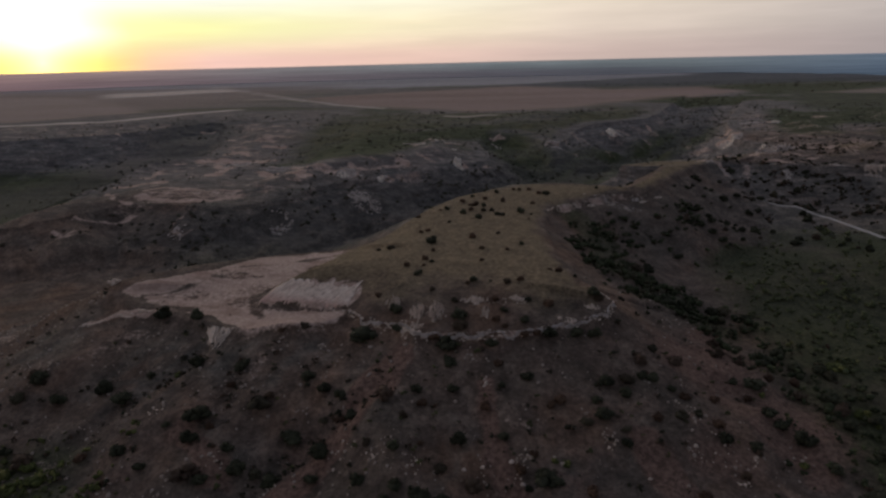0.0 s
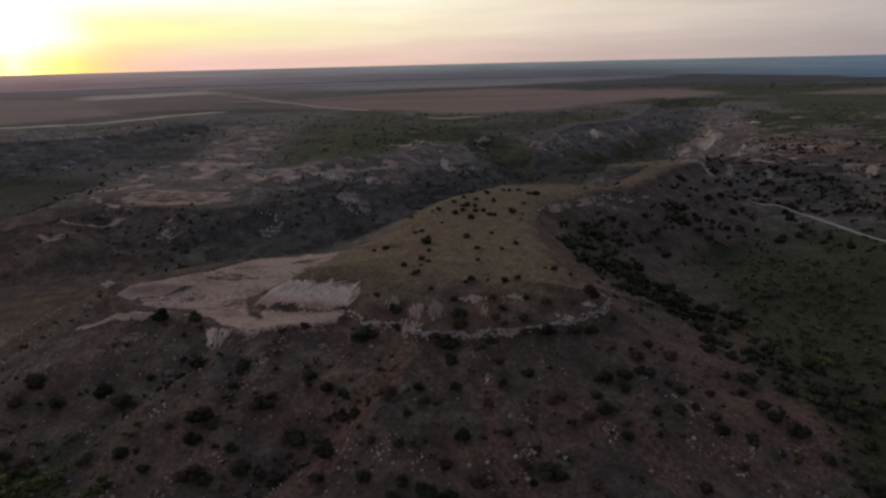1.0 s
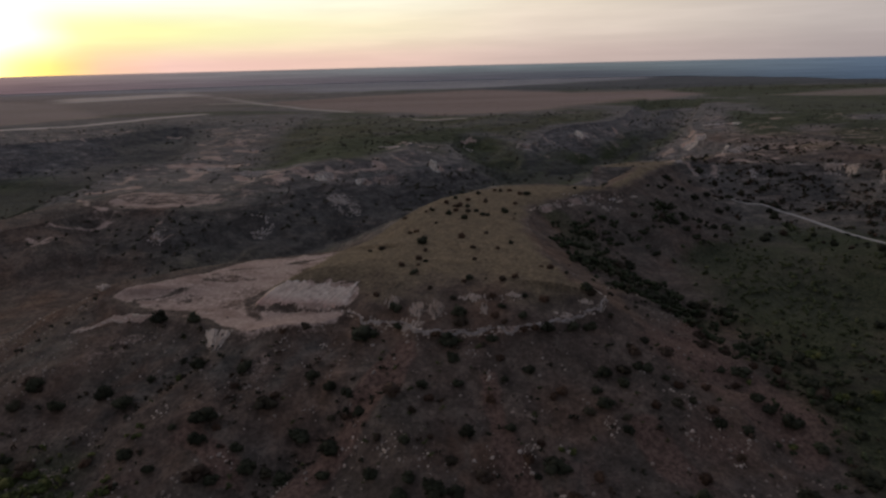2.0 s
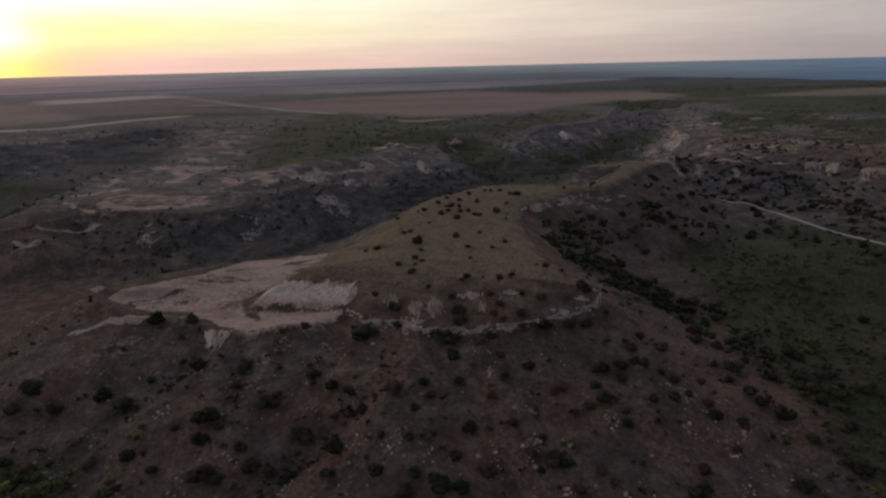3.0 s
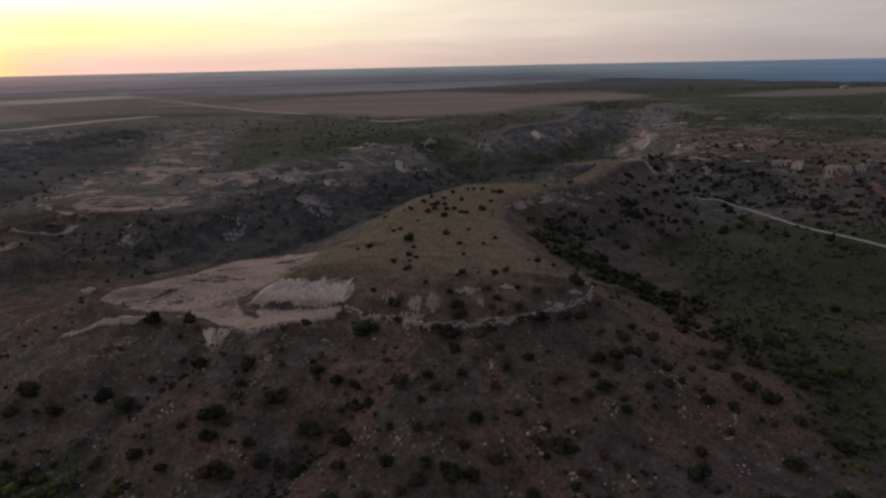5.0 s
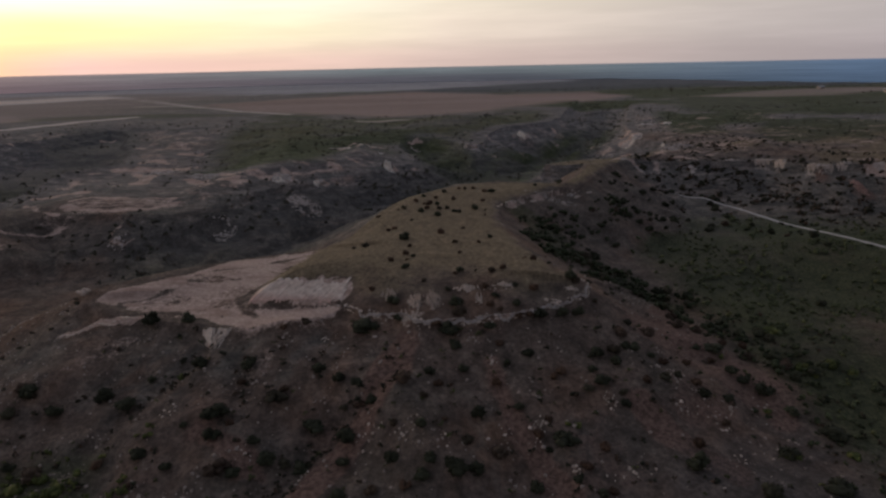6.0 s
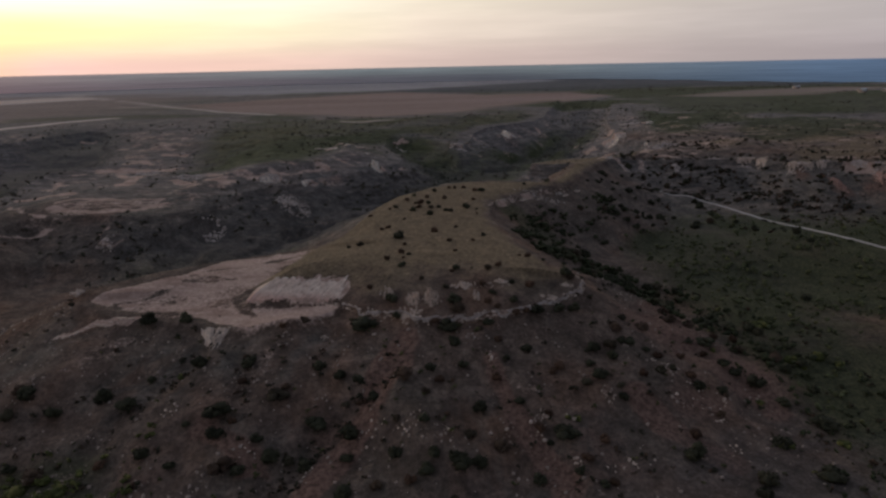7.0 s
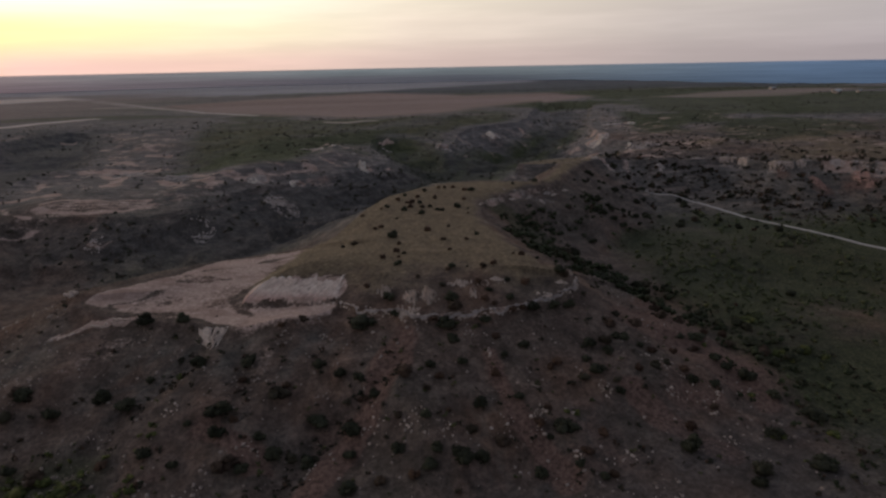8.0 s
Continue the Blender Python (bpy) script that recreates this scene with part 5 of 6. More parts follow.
scrub("scrub_plain", "brush lines on the farmed plain", FAR_BUSH, scatter(2500, (150, 1100, 760, 1400), lambda x, y, z: (0.1 + 1.2 * fbm(x * 0.4, y, 60, 3, 110.0)) * (rim_field(x, y, BROWN_FIELD)[0] < -10) * (rim_field(x, y, TAN_FIELD)[0] < 0), 1.8, 4.5), SCRUB_LEAF)


# ---------------------------------------------------------------- rock
ROCKS = [rock_shape(2, 0.2) for k in range(6)]
STONES = [rock_shape(1, 0.25) for k in range(6)]
BLOCKS = [mesh_of("rock", v, f, CALICHE) for v, f in ROCKS]


def ledge(name, label, points, step, low, high, drop):
    """A run of weathered blocks along a rim."""
    root = tagged(new(name), label, "rock ledge")
    x0, y0 = points[0]
    root.location = (x0, y0, float(terrain(np.array([x0]), np.array([y0]))[0]))
    bpy.context.view_layer.update()
    k = 0
    for (ax, ay), (bx, by) in zip(points, points[1:]):
        length = math.hypot(bx - ax, by - ay)
        turn = math.degrees(math.atan2(by - ay, bx - ax))
        for i in range(max(1, int(length / step))):
            if rng.uniform() < 0.18:
                continue
            u = (i + rng.uniform(0, 1)) * step / length
            x, y = ax + (bx - ax) * u + rng.normal() * 0.4, ay + (by - ay) * u + rng.normal() * 0.4
            size = low + (high - low) * rng.uniform() ** 2
            z = float(terrain(np.array([x]), np.array([y]))[0])
            rock = part("rock", BLOCKS[k % 6], root)
            m = pose(x, y, z + size * drop, rng.uniform(-8, 8), rng.uniform(-8, 8), turn + rng.uniform(-20, 20))
            rock.matrix_local = Matrix.Translation(-root.location) @ m @ Matrix.Diagonal((size * rng.uniform(1.0, 1.9), size * rng.uniform(0.7, 1.0), size * rng.uniform(0.5, 0.8), 1))
            k += 1


FRONT_RIM = [(-37, 197), (-32, 189.3), (-21, 183.8), (-15, 178.8), (-6, 177.8), (3, 177.3), (15, 178.3), (28, 183.2), (38, 188.2), (41.3, 195), (36, 203)]
SCARP_RIM = [(33, 296), (37, 302.5), (49.5, 316), (60, 324), (71.5, 331), (86, 337)]
ledge("rimrock_ledge", "pale weathered caliche ledge along the mesa front", FRONT_RIM, 0.26, 0.18, 0.8, -0.16)


def caprock(points, parent, thick, label):
    """The broken lip of a rock layer: a low step that follows a rim, notched and uneven."""
    pts = np.array(points, float)
    run = np.concatenate([[0], np.cumsum(np.hypot(*np.diff(pts, axis=0).T))])
    s = np.linspace(0, run[-1], 420)
    cx, cy = np.interp(s, run, pts[:, 0]), np.interp(s, run, pts[:, 1])
    tx, ty = np.gradient(cx), np.gradient(cy)
    size = np.hypot(tx, ty)
    ox, oy = ty / size, -tx / size
    stray = 1.1 * fbm(s, 0 * s, 5, 3, 201.0) + 0.3 * fbm(s, 0 * s, 1.3, 2, 202.0)
    whole = smooth(-0.04, 0.12, fbm(s, 0 * s, 2.6, 3, 203.0)) * smooth(0, 2, s) * smooth(run[-1], run[-1] - 2, s)
    steps_out = [(-0.42, -0.15), (-0.24, 0.5), (0.0, 0.9), (0.1, 0.7), (0.15, 0.1), (0.19, -0.5)]
    gx = np.stack([cx + ox * (o + stray) for o, h in steps_out])
    gy = np.stack([cy + oy * (o + stray) for o, h in steps_out])
    top = terrain(cx + ox * (stray - 0.4), cy + oy * (stray - 0.4))
    rough = 1 + 0.7 * fbm(s, 0 * s, 1.0, 2, 204.0)
    gz = np.stack([np.where(h < 0, terrain(gx[k], gy[k]) + 0.3 * h, top + thick * h * whole * rough - 0.25 * (1 - whole)) for k, (o, h) in enumerate(steps_out)])
    rows, cols = gx.shape
    index = np.arange(rows * cols).reshape(rows, cols)
    quads = np.stack([index[:-1, :-1], index[1:, :-1], index[1:, 1:], index[:-1, 1:]], -1).reshape(-1, 4)
    v = np.stack([gx, gy, gz], -1).reshape(-1, 3) - np.array(parent.location)
    part("caprock", mesh_of("caprock", v, quads, BLUFF), parent, label)


caprock(FRONT_RIM[:-1], bpy.data.objects["rimrock_ledge"], 0.3, "thin pale lip of broken rock")
ledge("scarp_ledge", "broken pale rock along the top of the scarp", SCARP_RIM, 0.7, 0.3, 0.9, 0.0)
for run in ([(180, 414), (190, 411)], [(226, 406), (236, 406), (240, 396)], [(244, 386), (252, 373), (260, 373)], [(284, 368), (296, 360), (306, 351)]):
    ledge("escarpment_ledge", "pale broken caprock along the far escarpment rim", run, 1.0, 0.5, 1.7, 0.0)
ledge("quarry_edge_ledge", "crumbling pale ledge below the quarry pad", [(-127, 207), (-122.5, 206.5), (-118, 207), (-115, 208), (-111.5, 206.3), (-108, 206.8), (-104, 205.4), (-101, 206.8)], 0.6, 0.35, 1.0, 0.0)


def cut_face():
    """The bulldozed face of the quarry: a raw bank with gouges down its slope."""
    base = np.array([(-69, 208), (-60, 205.4), (-52, 203), (-44, 200.6), (-36.5, 198)])
    crest = np.array([(-65, 221), (-56, 217.5), (-47, 214.5), (-40, 212.5), (-34, 209.5)])
    rows, cols = 24, 170
    u, w = np.linspace(0, 1, cols), np.linspace(0, 1, rows)
    bx, by = np.interp(u, np.linspace(0, 1, 5), base[:, 0]), np.interp(u, np.linspace(0, 1, 5), base[:, 1])
    cx, cy = np.interp(u, np.linspace(0, 1, 5), crest[:, 0]), np.interp(u, np.linspace(0, 1, 5), crest[:, 1])
    ragged = 0.2 * fbm(u * 40, u * 0, 5, 3, 141.0) + 0.1 * fbm(u * 40, u * 0, 1, 2, 142.0) - 0.05
    ragged = ragged - 0.32 + 0.24 * smooth(0.7, 1.0, u)
    cx, cy = cx + (cx - bx) * ragged, cy + (cy - by) * ragged
    gx = bx[None] + (cx - bx)[None] * w[:, None] + 1.1 * fbm(u[None] * 9 + 0 * w[:, None], w[:, None] * 14, 2.5, 3, 144.0) * smooth(0.2, 0.0, np.minimum(u, 1 - u))[None]
    gy = by[None] + (cy - by)[None] * w[:, None]
    gz = terrain(gx, gy)
    slant = u[None] * 48 - w[:, None] * 12.0
    base_line = 0.35 * fbm(u * 34, u * 0, 2.2, 3, 145.0)
    gy = gy + base_line[None] * (1 - w)[:, None]
    gouge = (0.07 * np.abs(fbm(slant, w[:, None] * 1.5 + 0 * slant, 0.9, 3, 143.0)) + 0.16 * fbm(slant, w[:, None] * 9 + 0 * slant, 2.6, 3, 146.0)) * smooth(0.05, 0.35, w)[:, None]
    edge = np.minimum(np.minimum(u, 1 - u)[None] * 10, np.minimum(w, 1 - w)[:, None] * 8)
    gz = gz + (0.22 + gouge + 0.15 * fbm(gx, gy, 3, 3, 140.0)) * np.clip(edge * 1.5, 0, 1) - 0.15 * (edge < 0.05)
    index = np.arange(rows * cols).reshape(rows, cols)
    quads = np.stack([index[:-1, :-1], index[:-1, 1:], index[1:, 1:], index[1:, :-1]], -1)
    ragged_edge = np.minimum(np.minimum(u, 1.15 * (1 - u))[None] * 16, np.minimum(2 * w, (1 - w))[:, None] * 7) + 0.9 * fbm(gx, gy, 2.4, 3, 147.0) + 1.5 * fbm(slant, w[:, None] * 5 + 0 * slant, 1.3, 3, 148.0)
    quads = quads[ragged_edge[:-1, :-1] > 0.25]
    tagged(new("quarry_bank", mesh_of("quarry_bank", np.stack([gx, gy, gz], -1).reshape(-1, 3), quads, CUT_FACE, True)),
           "raw pale quarry bank with gouges down its face", "quarry bank")


cut_face()


def outcrop(x, y, width, height, label, mat, k):
    """A craggy outcrop of fused blocks."""
    z = float(terrain(np.array([x]), np.array([y]))[0])
    local = np.random.default_rng(50 + k)
    pieces = []
    for i in range(16):
        v, f = (ROCKS if i % 3 == 0 else STONES)[(i + k) % 6]
        a, r = local.uniform(0, 6.283), local.uniform(0, 0.42)
        size = local.uniform(0.22, 0.5)
        stretch = np.array([size * local.uniform(0.5, 1), size * local.uniform(0.5, 1), size * local.uniform(0.9, 2.1)])
        v = v * stretch + np.array([r * math.cos(a), 0.6 * r * math.sin(a), 0.15 + 0.3 * local.uniform() * (1 - r)])
        pieces.append((v * np.array([width, width, height / 0.8]), f))
    v, f = join(pieces)
    ob = tagged(new("rock_outcrop", mesh_of("rock_outcrop", v, f, mat)), label, "rock", "outcrops")
    ob.location = (x, y, z - 0.12 * height)


for k, (x, y, width, height) in enumerate([(-126, 228, 5, 2.2), (-9.5, 467, 6, 6), (208, 473, 6, 2.5)]):
    outcrop(x, y, width, height, "craggy pale caliche outcrop in the slope", CRAG if k == 1 else CALICHE, k)


def slab(top, foot, thick, label):
    """A bared tongue of caliche down a slope, split by slanting clefts, narrowing to its foot."""
    rows, cols = 34, 44
    w, u = np.meshgrid(np.linspace(0, 1, rows), np.linspace(0, 1, cols), indexing="ij")
    ends = [np.array(p, float) for p in (*top, *foot)]
    gx = (ends[0][0] * (1 - u) + ends[1][0] * u) * (1 - w) + (ends[2][0] * (1 - u) + ends[3][0] * u) * w
    gy = (ends[0][1] * (1 - u) + ends[1][1] * u) * (1 - w) + (ends[2][1] * (1 - u) + ends[3][1] * u) * w
    gx, gy = gx + 1.1 * fbm(u * 12, w * 9, 2.4, 3, 195.0), gy + 1.3 * fbm(u * 12, w * 9, 2.4, 3, 196.0)
    edge = np.minimum(np.minimum(u, 1 - u) * 9, np.minimum(w * 6, (1 - w) * 4))
    cleft = smooth(0.10, 0.34, np.abs(((u * 4.4 + 0.25 * fbm(u * 9, w * 9, 3, 2, 197.0)) % 1) - 0.5)) * smooth(0.36, 0.5, u)
    gz = terrain(gx, gy) + thick * np.clip(edge, 0, 1) * (1 - 1.15 * cleft) + 0.45 * fbm(gx, gy, 1.6, 3, 198.0) - 0.3 * (edge < 0.05)
    index = np.arange(rows * cols).reshape(rows, cols)
    quads = np.stack([index[:-1, :-1], index[1:, :-1], index[1:, 1:], index[:-1, 1:]], -1).reshape(-1, 4)
    tagged(new("caliche_block", mesh_of("caliche_block", np.stack([gx, gy, gz], -1).reshape(-1, 3), quads, CALICHE)), label, "rock", "outcrops")


slab([(-80.0, 194.6), (-70.4, 191.6)], [(-77.6, 188.2), (-74.9, 185.6)], 0.9, "bright tongue of split caliche below the quarry pad")


def exposure(x, y, across, down, lift, label, mat, k, fluted=0.4, fall=None):
    """Bare rock laid open on a slope: ribs that run down it, with a ragged outline."""
    e = max(1.5, down / 3)
    at = terrain(np.array([x + e, x - e, x, x]), np.array([y, y, y + e, y - e]))
    fall = np.array([at[1] - at[0], at[3] - at[2]]) if fall is None else np.array(fall)
    fall /= max(np.linalg.norm(fall), 1e-6)
    side = np.array([-fall[1], fall[0]])
    count = 56 if fluted > 0.5 else 40
    u, w = np.meshgrid(np.linspace(-1, 1, count), np.linspace(-1, 1, count))
    gx = x + side[0] * u * across / 2 + fall[0] * w * down / 2
    gy = y + side[1] * u * across / 2 + fall[1] * w * down / 2
    ribs = 1 - 1.9 * np.abs(fbm(u * across, w * down * 0.25, max(across / 5, 0.8), 3, 160.0 + k))
    cuts = smooth(0.16, 0.03, np.abs(fbm(u * across + 0.4 * np.sin(w * 3 + k), w * down * 0.12, max(across / 4, 0.9), 2, 165.0 + k)))
    body = 0.7 - 0.9 * (u * u + w * w) ** 1.2 + 0.8 * fbm(u * across, w * down, across / 3.4, 4, 170.0 + k)
    crumble = fbm(u * across, w * down, max(across / 9, 0.7), 3, 180.0 + k)
    high = np.clip(body, -1, 0.6) * 1.4 * (0.25 + 0.75 * ribs) - 0.22 + 1.15 * crumble - 0.75 * cuts * fluted
    gz = terrain(gx, gy) + np.where(body > -0.1, lift * np.maximum(high, -0.5), body * lift * 2 - 0.05)
    index = np.arange(count * count).reshape(count, count)
    quads = np.stack([index[:-1, :-1], index[:-1, 1:], index[1:, 1:], index[1:, :-1]], -1)[(body[:-1, :-1] > -0.4)]
    tagged(new("rock_exposure", mesh_of("rock_exposure", np.stack([gx, gy, gz], -1).reshape(-1, 3), quads, mat, True)), label, "rock", "rock exposures")


PALE_WORDS, RED_WORDS = "pale fluted caliche laid bare on the slope", "rust-red sandstone laid bare on the escarpment"
for k, (x, y, across, down, lift) in enumerate([
        (-15.6, 187.6, 5.4, 7, 1.9), (-23, 194, 5.5, 6, 1.2), (-10.2, 186.4, 4.6, 9, 2.1), (1, 191, 9, 4, 1.0), (13, 191.5, 6, 2.5, 0.6), (3.5, 185.5, 2.6, 6, 0.8), (-17, 182, 7, 3, 0.5), (34, 190.5, 5, 2.5, 0.5), (26, 184, 6, 2, 0.45),
        (207, 561, 14, 20, 2.5), (-160, 571, 9, 6, 1.2), (142, 417.5, 7, 5, 0.9), (150, 410, 3, 9, 0.8)]):
    exposure(x, y, across, down, lift, PALE_WORDS, CALICHE if k < 9 else BLUFF, k + 2, 1.0 if k < 9 else 0.4, (-0.12, -1.0) if k < 9 else None)
for k, (x, y, across, down, lift) in enumerate([
        (-78, 426, 14, 10, 1.6), (203, 462, 20, 14, 3.0), (189, 450, 14, 11, 2.4), (240, 397, 9, 8, 1.5), (232, 405.5, 12, 7, 1.4), (248, 378, 7, 9, 1.7), (256, 375, 9, 6, 1.4), (265, 375, 8, 5, 1.0), (213, 409, 9, 5, 1.0), (184, 406, 6, 8, 1.0), (270, 378, 8, 5, 1.1), (286, 368, 9, 5, 1.3), (294, 361, 7, 6, 1.5), (302, 351, 6, 9, 1.6),
        (230, 405, 4, 5, 1.0), (262, 655, 16, 12, 1.6), (64, 325.5, 4, 2.2, 0.4), (79, 332.5, 5, 2.5, 0.4), (-166, 482, 30, 16, 1.0), (-130, 455, 30, 14, 1.2)]):
    exposure(x, y, across, down, lift, PALE_WORDS, CALICHE if 220 < x < 270 and y < 470 else BLUFF, k + 20, 0.8)
for k, (x, y, across, down, lift) in enumerate([(42, 308.5, 8, 1.8, 0.4), (49, 314.5, 8, 2.2, 0.5), (56, 319, 7, 2.2, 0.5), (66, 323.8, 6, 1.8, 0.4), (73, 324.5, 4, 3, 0.5), (83, 332.3, 8, 1.6, 0.4), (92, 340, 6, 1.6, 0.4)]):
    exposure(x, y, across, down, lift, "pale fluted ledge laid bare along the scarp", CALICHE, k + 60, 1.0, (0.6, -0.8))
for k, (x, y, across, down, lift) in enumerate([(263, 355, 8, 16, 1.5), (291, 353, 12, 16, 1.6), (288, 342, 6, 9, 1.0)]):
    exposure(x, y, across, down, lift, RED_WORDS, RED_ROCK, k + 40)


for k, (x, y, across, down, lift) in enumerate([(-9.5, 463, 7, 9, 1.8), (125.5, 627, 8, 11, 1.8), (-36, 518, 9, 3, 0.6), (-27, 525, 8, 3, 0.6), (-79, 421.5, 10, 7, 1.4),
                                                (-56.5, 423, 6, 4, 0.9), (-12.6, 506, 6, 3, 0.6), (205, 556, 8, 13, 1.8), (270, 626, 9, 6, 1.2), (212, 512, 7, 6, 1.0)]):
    exposure(x, y, across, down, lift, "bright fresh caliche broken open on the canyon side", CRAG, k + 80, 0.9)


PEBBLES = [mesh_of("stone", v, f, CALICHE) for v, f in STONES]
far_scree = []


def scree(x, y, across, deep, count, low, high, k):
    """Broken pale stones crowded on a patch of slope."""
    local = np.random.default_rng(300 + k)
    count = count * 2 if y > 240 else count
    turn, reach = local.uniform(0, 6.283, count), local.uniform(0, 1, count) ** 0.6
    px, py = x + across / 2 * reach * np.cos(turn), y + deep / 2 * reach * np.sin(turn)
    clump = fbm(px, py, across / 4, 3, 190.0 + k) > -0.12
    px, py = px[clump], py[clump]
    size = low + (high - low) * local.uniform(0, 1, len(px)) ** 2.2
    pz = terrain(px, py)
    if y > 240:
        return spread(STONES, np.stack([px, py], -1), size * local.uniform(0.4, 0.75, len(px)), pz, 0.08)
    root = tagged(new("scree_patch"), "pale broken stones crowded on the dry slope", "rocks", "scree patches")
    root.location = (x, y, float(terrain(np.array([x]), np.array([y]))[0]))
    bpy.context.view_layer.update()
    for i in range(len(px)):
        stone = part("stone", PEBBLES[i % 6], root)
        stone.matrix_local = Matrix.Translation(-root.location) @ pose(px[i], py[i], pz[i], 0, 0, local.uniform(0, 360)) @ Matrix.Scale(float(size[i]), 4)
    return None


for k, (x, y, across, deep, count, low, high) in enumerate([
        (-65, 396, 16, 20, 170, 0.6, 3.0), (-57, 391, 9, 12, 70, 0.5, 2.2), (-103, 359, 13, 17, 150, 0.5, 2.4), (-148, 334, 12, 12, 90, 0.4, 1.8),
        (-54, 425, 7, 5, 40, 0.5, 2.2), (-76, 423, 16, 8, 110, 0.6, 2.6), (65, 554, 14, 18, 110, 0.8, 3.4), (130, 632, 12, 18, 90, 0.9, 3.6),
        (-44, 521, 16, 5, 70, 0.6, 2.4), (-17, 529, 9, 7, 60, 0.6, 2.4), (-13, 184, 18, 7, 70, 0.2, 0.7), (6, 190.5, 22, 4, 60, 0.2, 0.6),
        (66, 325, 30, 6, 160, 0.3, 0.9), (250, 376, 14, 10, 80, 0.6, 2.4), (233, 404, 14, 7, 70, 0.6, 2.2), (296, 357, 18, 12, 110, 0.6, 2.6), (-40, 199, 5, 4, 45, 0.25, 0.9),
        (207, 558, 15, 16, 130, 0.8, 3.4), (252, 633, 22, 10, 110, 0.8, 3.2), (202, 461, 24, 12, 170, 0.7, 3.0), (188, 450, 14, 9, 100, 0.6, 2.6), (-9, 467, 7, 6, 45, 0.8, 3.0), (21, 588, 9, 9, 50, 0.8, 3.0), (-174, 497, 26, 14, 120, 0.5, 2.2)]):
    far_scree.append(scree(x, y, across, deep, count, low, high, k))
for k, (x, y, across) in enumerate([(10.1, 143.4, 5.8), (12.3, 143.9, 4.3), (9.6, 140.6, 5.7), (-22.9, 143.5, 7.1), (-12.2, 140.3, 5.6), (52.8, 161.6, 6.6), (57.0, 149.3, 9.6), (62.8, 148.6, 8.1), (51.5, 147.0, 4.7), (60.3, 141.7, 3.8), (31.2, 148.9, 4.5), (32.6, 147.0, 3.0),
                                  (-63.4, 149.2, 5.5), (-102.5, 163.4, 5.2), (-84.6, 166.3, 5.0), (-48.5, 143.3, 4.4), (2.1, 141.0, 5.7), (16.7, 130.5, 4.2), (32.4, 130.0, 5.7), (57.6, 129.4, 6.0), (-31.3, 147.3, 7.3), (3.3, 163.3, 2.5), (-42.8, 183.5, 2.7), (25.6, 129.2, 5.6)]):
    scree(x, y, across, across * 0.9, 16, 0.25, 0.95, 40 + k)
v, f = join([piece for piece in far_scree if piece])
tagged(new("scree", mesh_of("scree", v, f, BLUFF)), "pale broken rock strewn over the far dark slopes", "rocks", kind="stuff")


def rubble_chance(x, y, z):
    d = rim_field(x, y, UPLANDS[0][0])[0]
    return (d < 1) * (x < 80) * (rim_field(x, y, PAD)[0] < 0) * smooth(16, 40, 60 - z) * (1 - 0.45 * smooth(10, 40, x)) * (0.12 + 0.95 * smooth(0.3, 0.7, rills(x, y)) * smooth(-0.15, 0.35, fbm(x, y, 16, 3, 150.0)))


places, sizes, heights = scatter(19000, (-190, 130, 96, 240), rubble_chance, 0.22, 1.1, 3.0)
v, f = spread(STONES, places, sizes, heights, 0.02)
tagged(new("rubble", mesh_of("rubble", v, f, RUBBLE)), "loose pale stones scattered over the slopes", "stones", kind="stuff")


def debris_chance(x, y, z):
    foot = 0.8 * smooth(1.0, 0.2, line_distance(x, y, [(-68, 206.5), (-60, 204.2), (-52, 201.8), (-44, 199.4), (-37, 197.2)]))
    spill = 0.35 * smooth(8, 2, np.hypot(x + 74, (y - 209) * 0.9)) * smooth(0.0, 0.3, fbm(x, y, 3, 2, 152.0))
    return np.maximum(foot, spill)


places, sizes, heights = scatter(1700, (-84, -34, 194, 222), debris_chance, 0.25, 0.85, 2.0)
v, f = spread(STONES, places, sizes, heights, 0.02)
tagged(new("quarry_debris", mesh_of("quarry_debris", v, f, CLOD)), "dark clods fallen along the foot of the quarry bank", "stones", kind="stuff")


BOULDERS = [mesh_of("boulder", *rock_shape(2, 0.2), RUBBLE) for k in range(4)]
BOULDER_SPOTS = [(-101.6, 163.4), (-82.7, 166.9), (-48.4, 143.1), (8.5, 142.3), (17.5, 129.2), (33.0, 149.5), (61.7, 143.1), (36.2, 129.5), (20.0, 142.0), (-77.2, 179.2), (-117.7, 196.4), (-105.5, 196.2),
                 (-125.0, 201.4), (65.6, 159.0), (-2.3, 141.3), (53.4, 155.1), (-28.4, 179.9), (39.2, 140.2), (35.8, 151.0), (-64.6, 150.3), (-41.4, 136.3), (10.9, 138.0)]


for k, (x, y) in enumerate(BOULDER_SPOTS):
    size = 0.55 + 0.6 * ((k * 0.618) % 1)
    z = float(terrain(np.array([x]), np.array([y]))[0])
    ob = tagged(new("boulder", BOULDERS[k % 4]), "pale weathered boulder lying on the stony slope", "boulder", "boulders on the slope")
    ob.matrix_world = pose(x, y, z + 0.18 * size, (k * 31) % 40 - 20, (k * 47) % 40 - 20, (k * 137) % 360) @ Matrix.Diagonal((size * 1.2, size * 0.9, size * 0.75, 1))


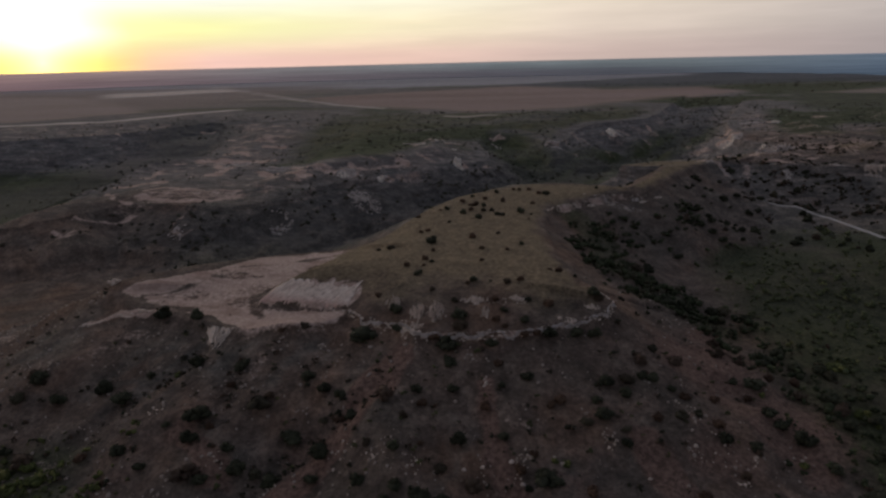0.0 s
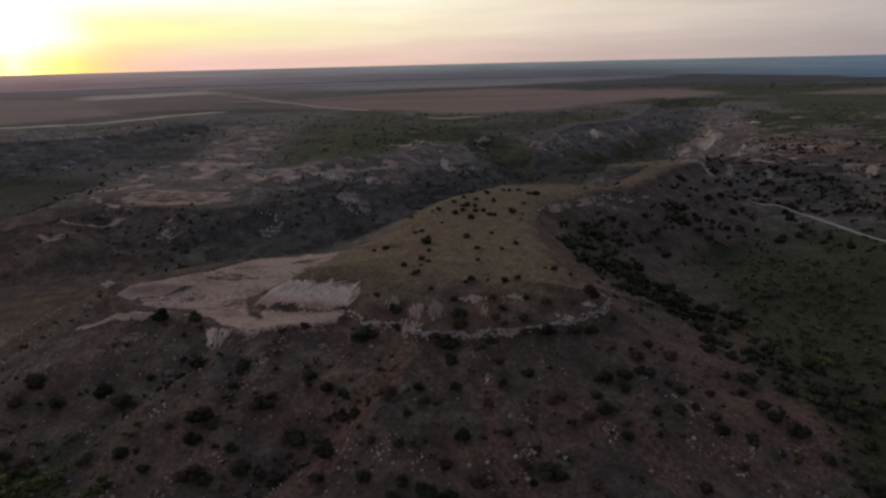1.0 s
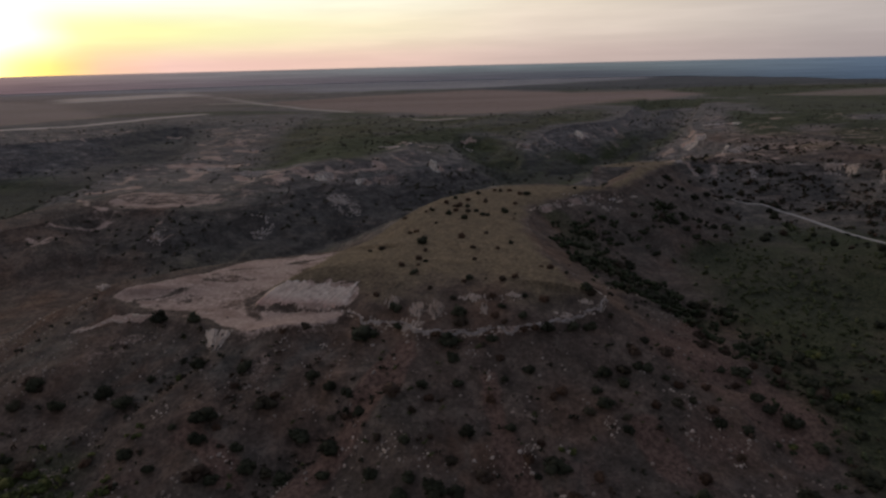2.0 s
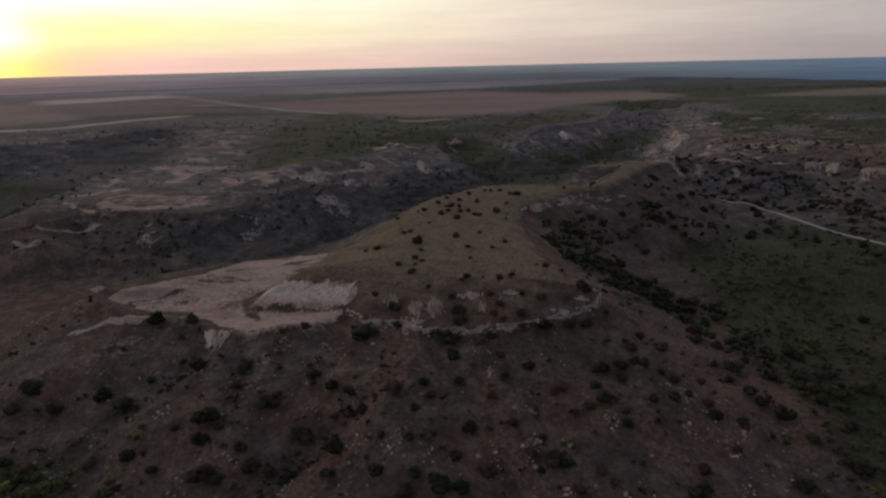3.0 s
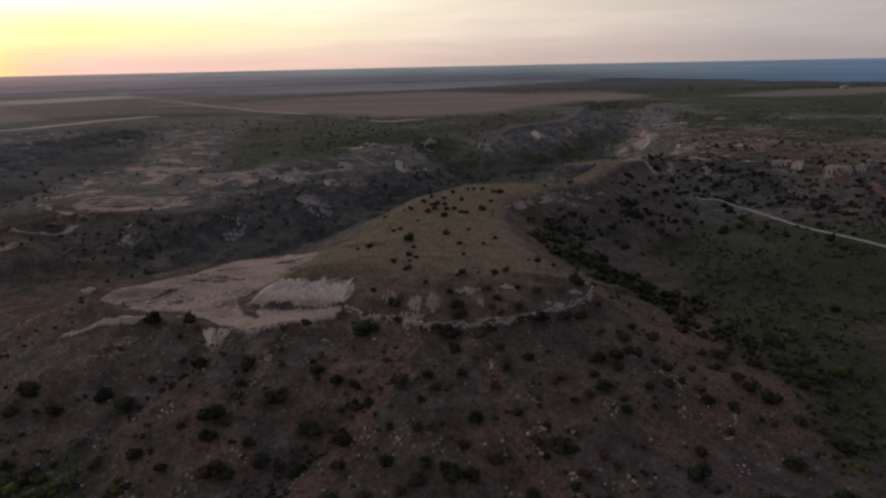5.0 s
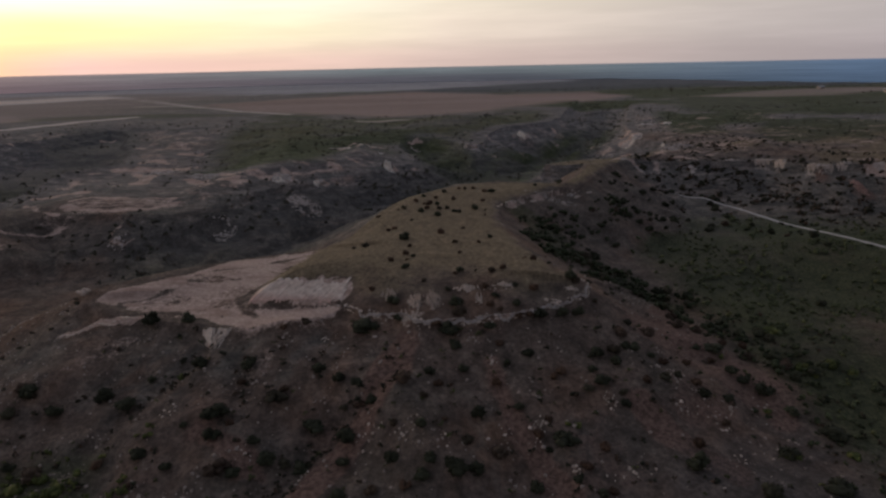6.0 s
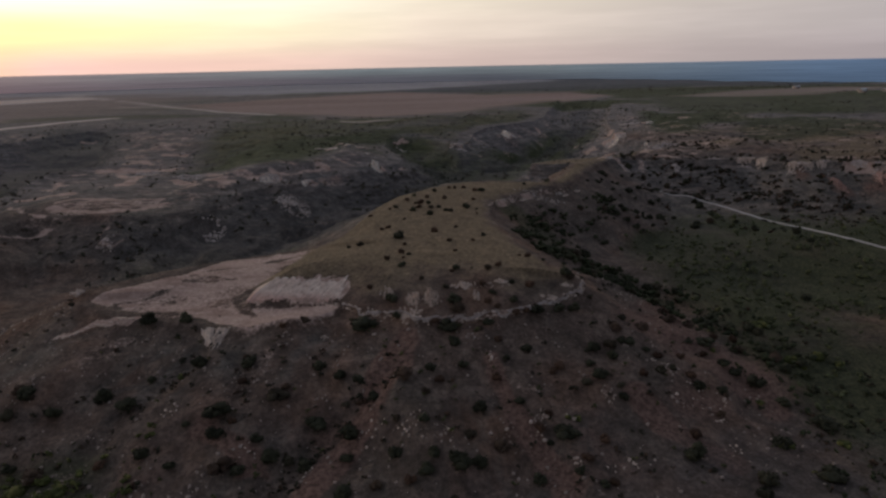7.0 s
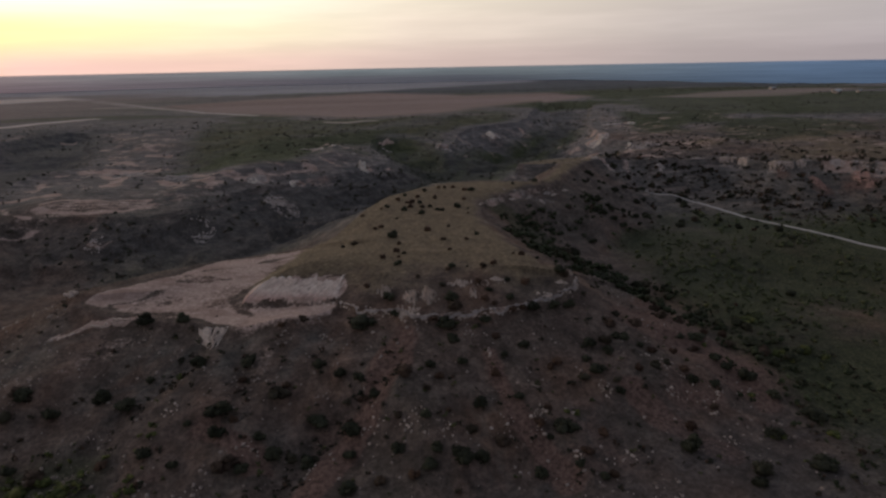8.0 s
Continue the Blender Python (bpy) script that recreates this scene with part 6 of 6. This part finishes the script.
# ---------------------------------------------------------------- farm on the far plain
def farm_shed(x, y, turn, long, wide, high, label):
    z = float(terrain(np.array([x]), np.array([y]))[0])
    root = tagged(new("farm_shed"), label, "building", "farm buildings")
    root.matrix_world = pose(x, y, z, 0, 0, turn)
    a, b = long / 2, wide / 2
    ring = [(-a, -b), (a, -b), (a, b), (-a, b)]
    v = [(p, q, -1.0) for p, q in ring] + [(p, q, high) for p, q in ring] + [(-a, 0, high * 1.4), (a, 0, high * 1.4)]
    f = [(0, 1, 5), (0, 5, 4), (1, 2, 6), (1, 6, 5), (2, 3, 7), (2, 7, 6), (3, 0, 4), (3, 4, 7), (4, 8, 7), (4, 7, 8), (5, 6, 9)]
    part("wall", mesh_of("wall", v, f[:9] + f[10:], CALICHE), root)
    e = 0.6
    r = [(-a - e, -b - e, high - 0.1), (a + e, -b - e, high - 0.1), (a + e, 0, high * 1.4 + 0.2), (-a - e, 0, high * 1.4 + 0.2), (a + e, b + e, high - 0.1), (-a - e, b + e, high - 0.1)]
    low = [(p, q, s - 0.25) for p, q, s in r]
    quads = [(0, 1, 2, 3), (3, 2, 4, 5), (7, 6, 9, 8), (8, 9, 11, 10), (0, 6, 7, 1), (5, 4, 10, 11), (0, 3, 9, 6), (3, 5, 11, 9), (1, 7, 8, 2), (2, 8, 10, 4)]
    part("roof", mesh_of("roof", r + low, quads, ROOF), root, "pale metal roof")
    door = [(-2, -b - 0.06, 0), (2, -b - 0.06, 0), (2, -b - 0.06, high * 0.8), (-2, -b - 0.06, high * 0.8)]
    back = [(p, q + 0.2, s) for p, q, s in door]
    part("door", mesh_of("door", door + back, [(0, 1, 2, 3), (0, 4, 5, 1), (1, 5, 6, 2), (2, 6, 7, 3), (3, 7, 4, 0)], BARK), root)


ROOF = rock_material("pale_metal_roof", (0.52, 0.53, 0.54, 1), (0.66, 0.67, 0.68, 1), 0.2)
for x, y, turn, long, wide, high in [(790, 968, 20, 16, 8, 3.2), (762, 934, 25, 12, 7, 3), (780, 1112, 10, 11, 7, 3), (815, 950, 30, 10, 6, 3)]:
    farm_shed(x, y, turn, long, wide, high, "far farm shed with a pale metal roof on the plain")
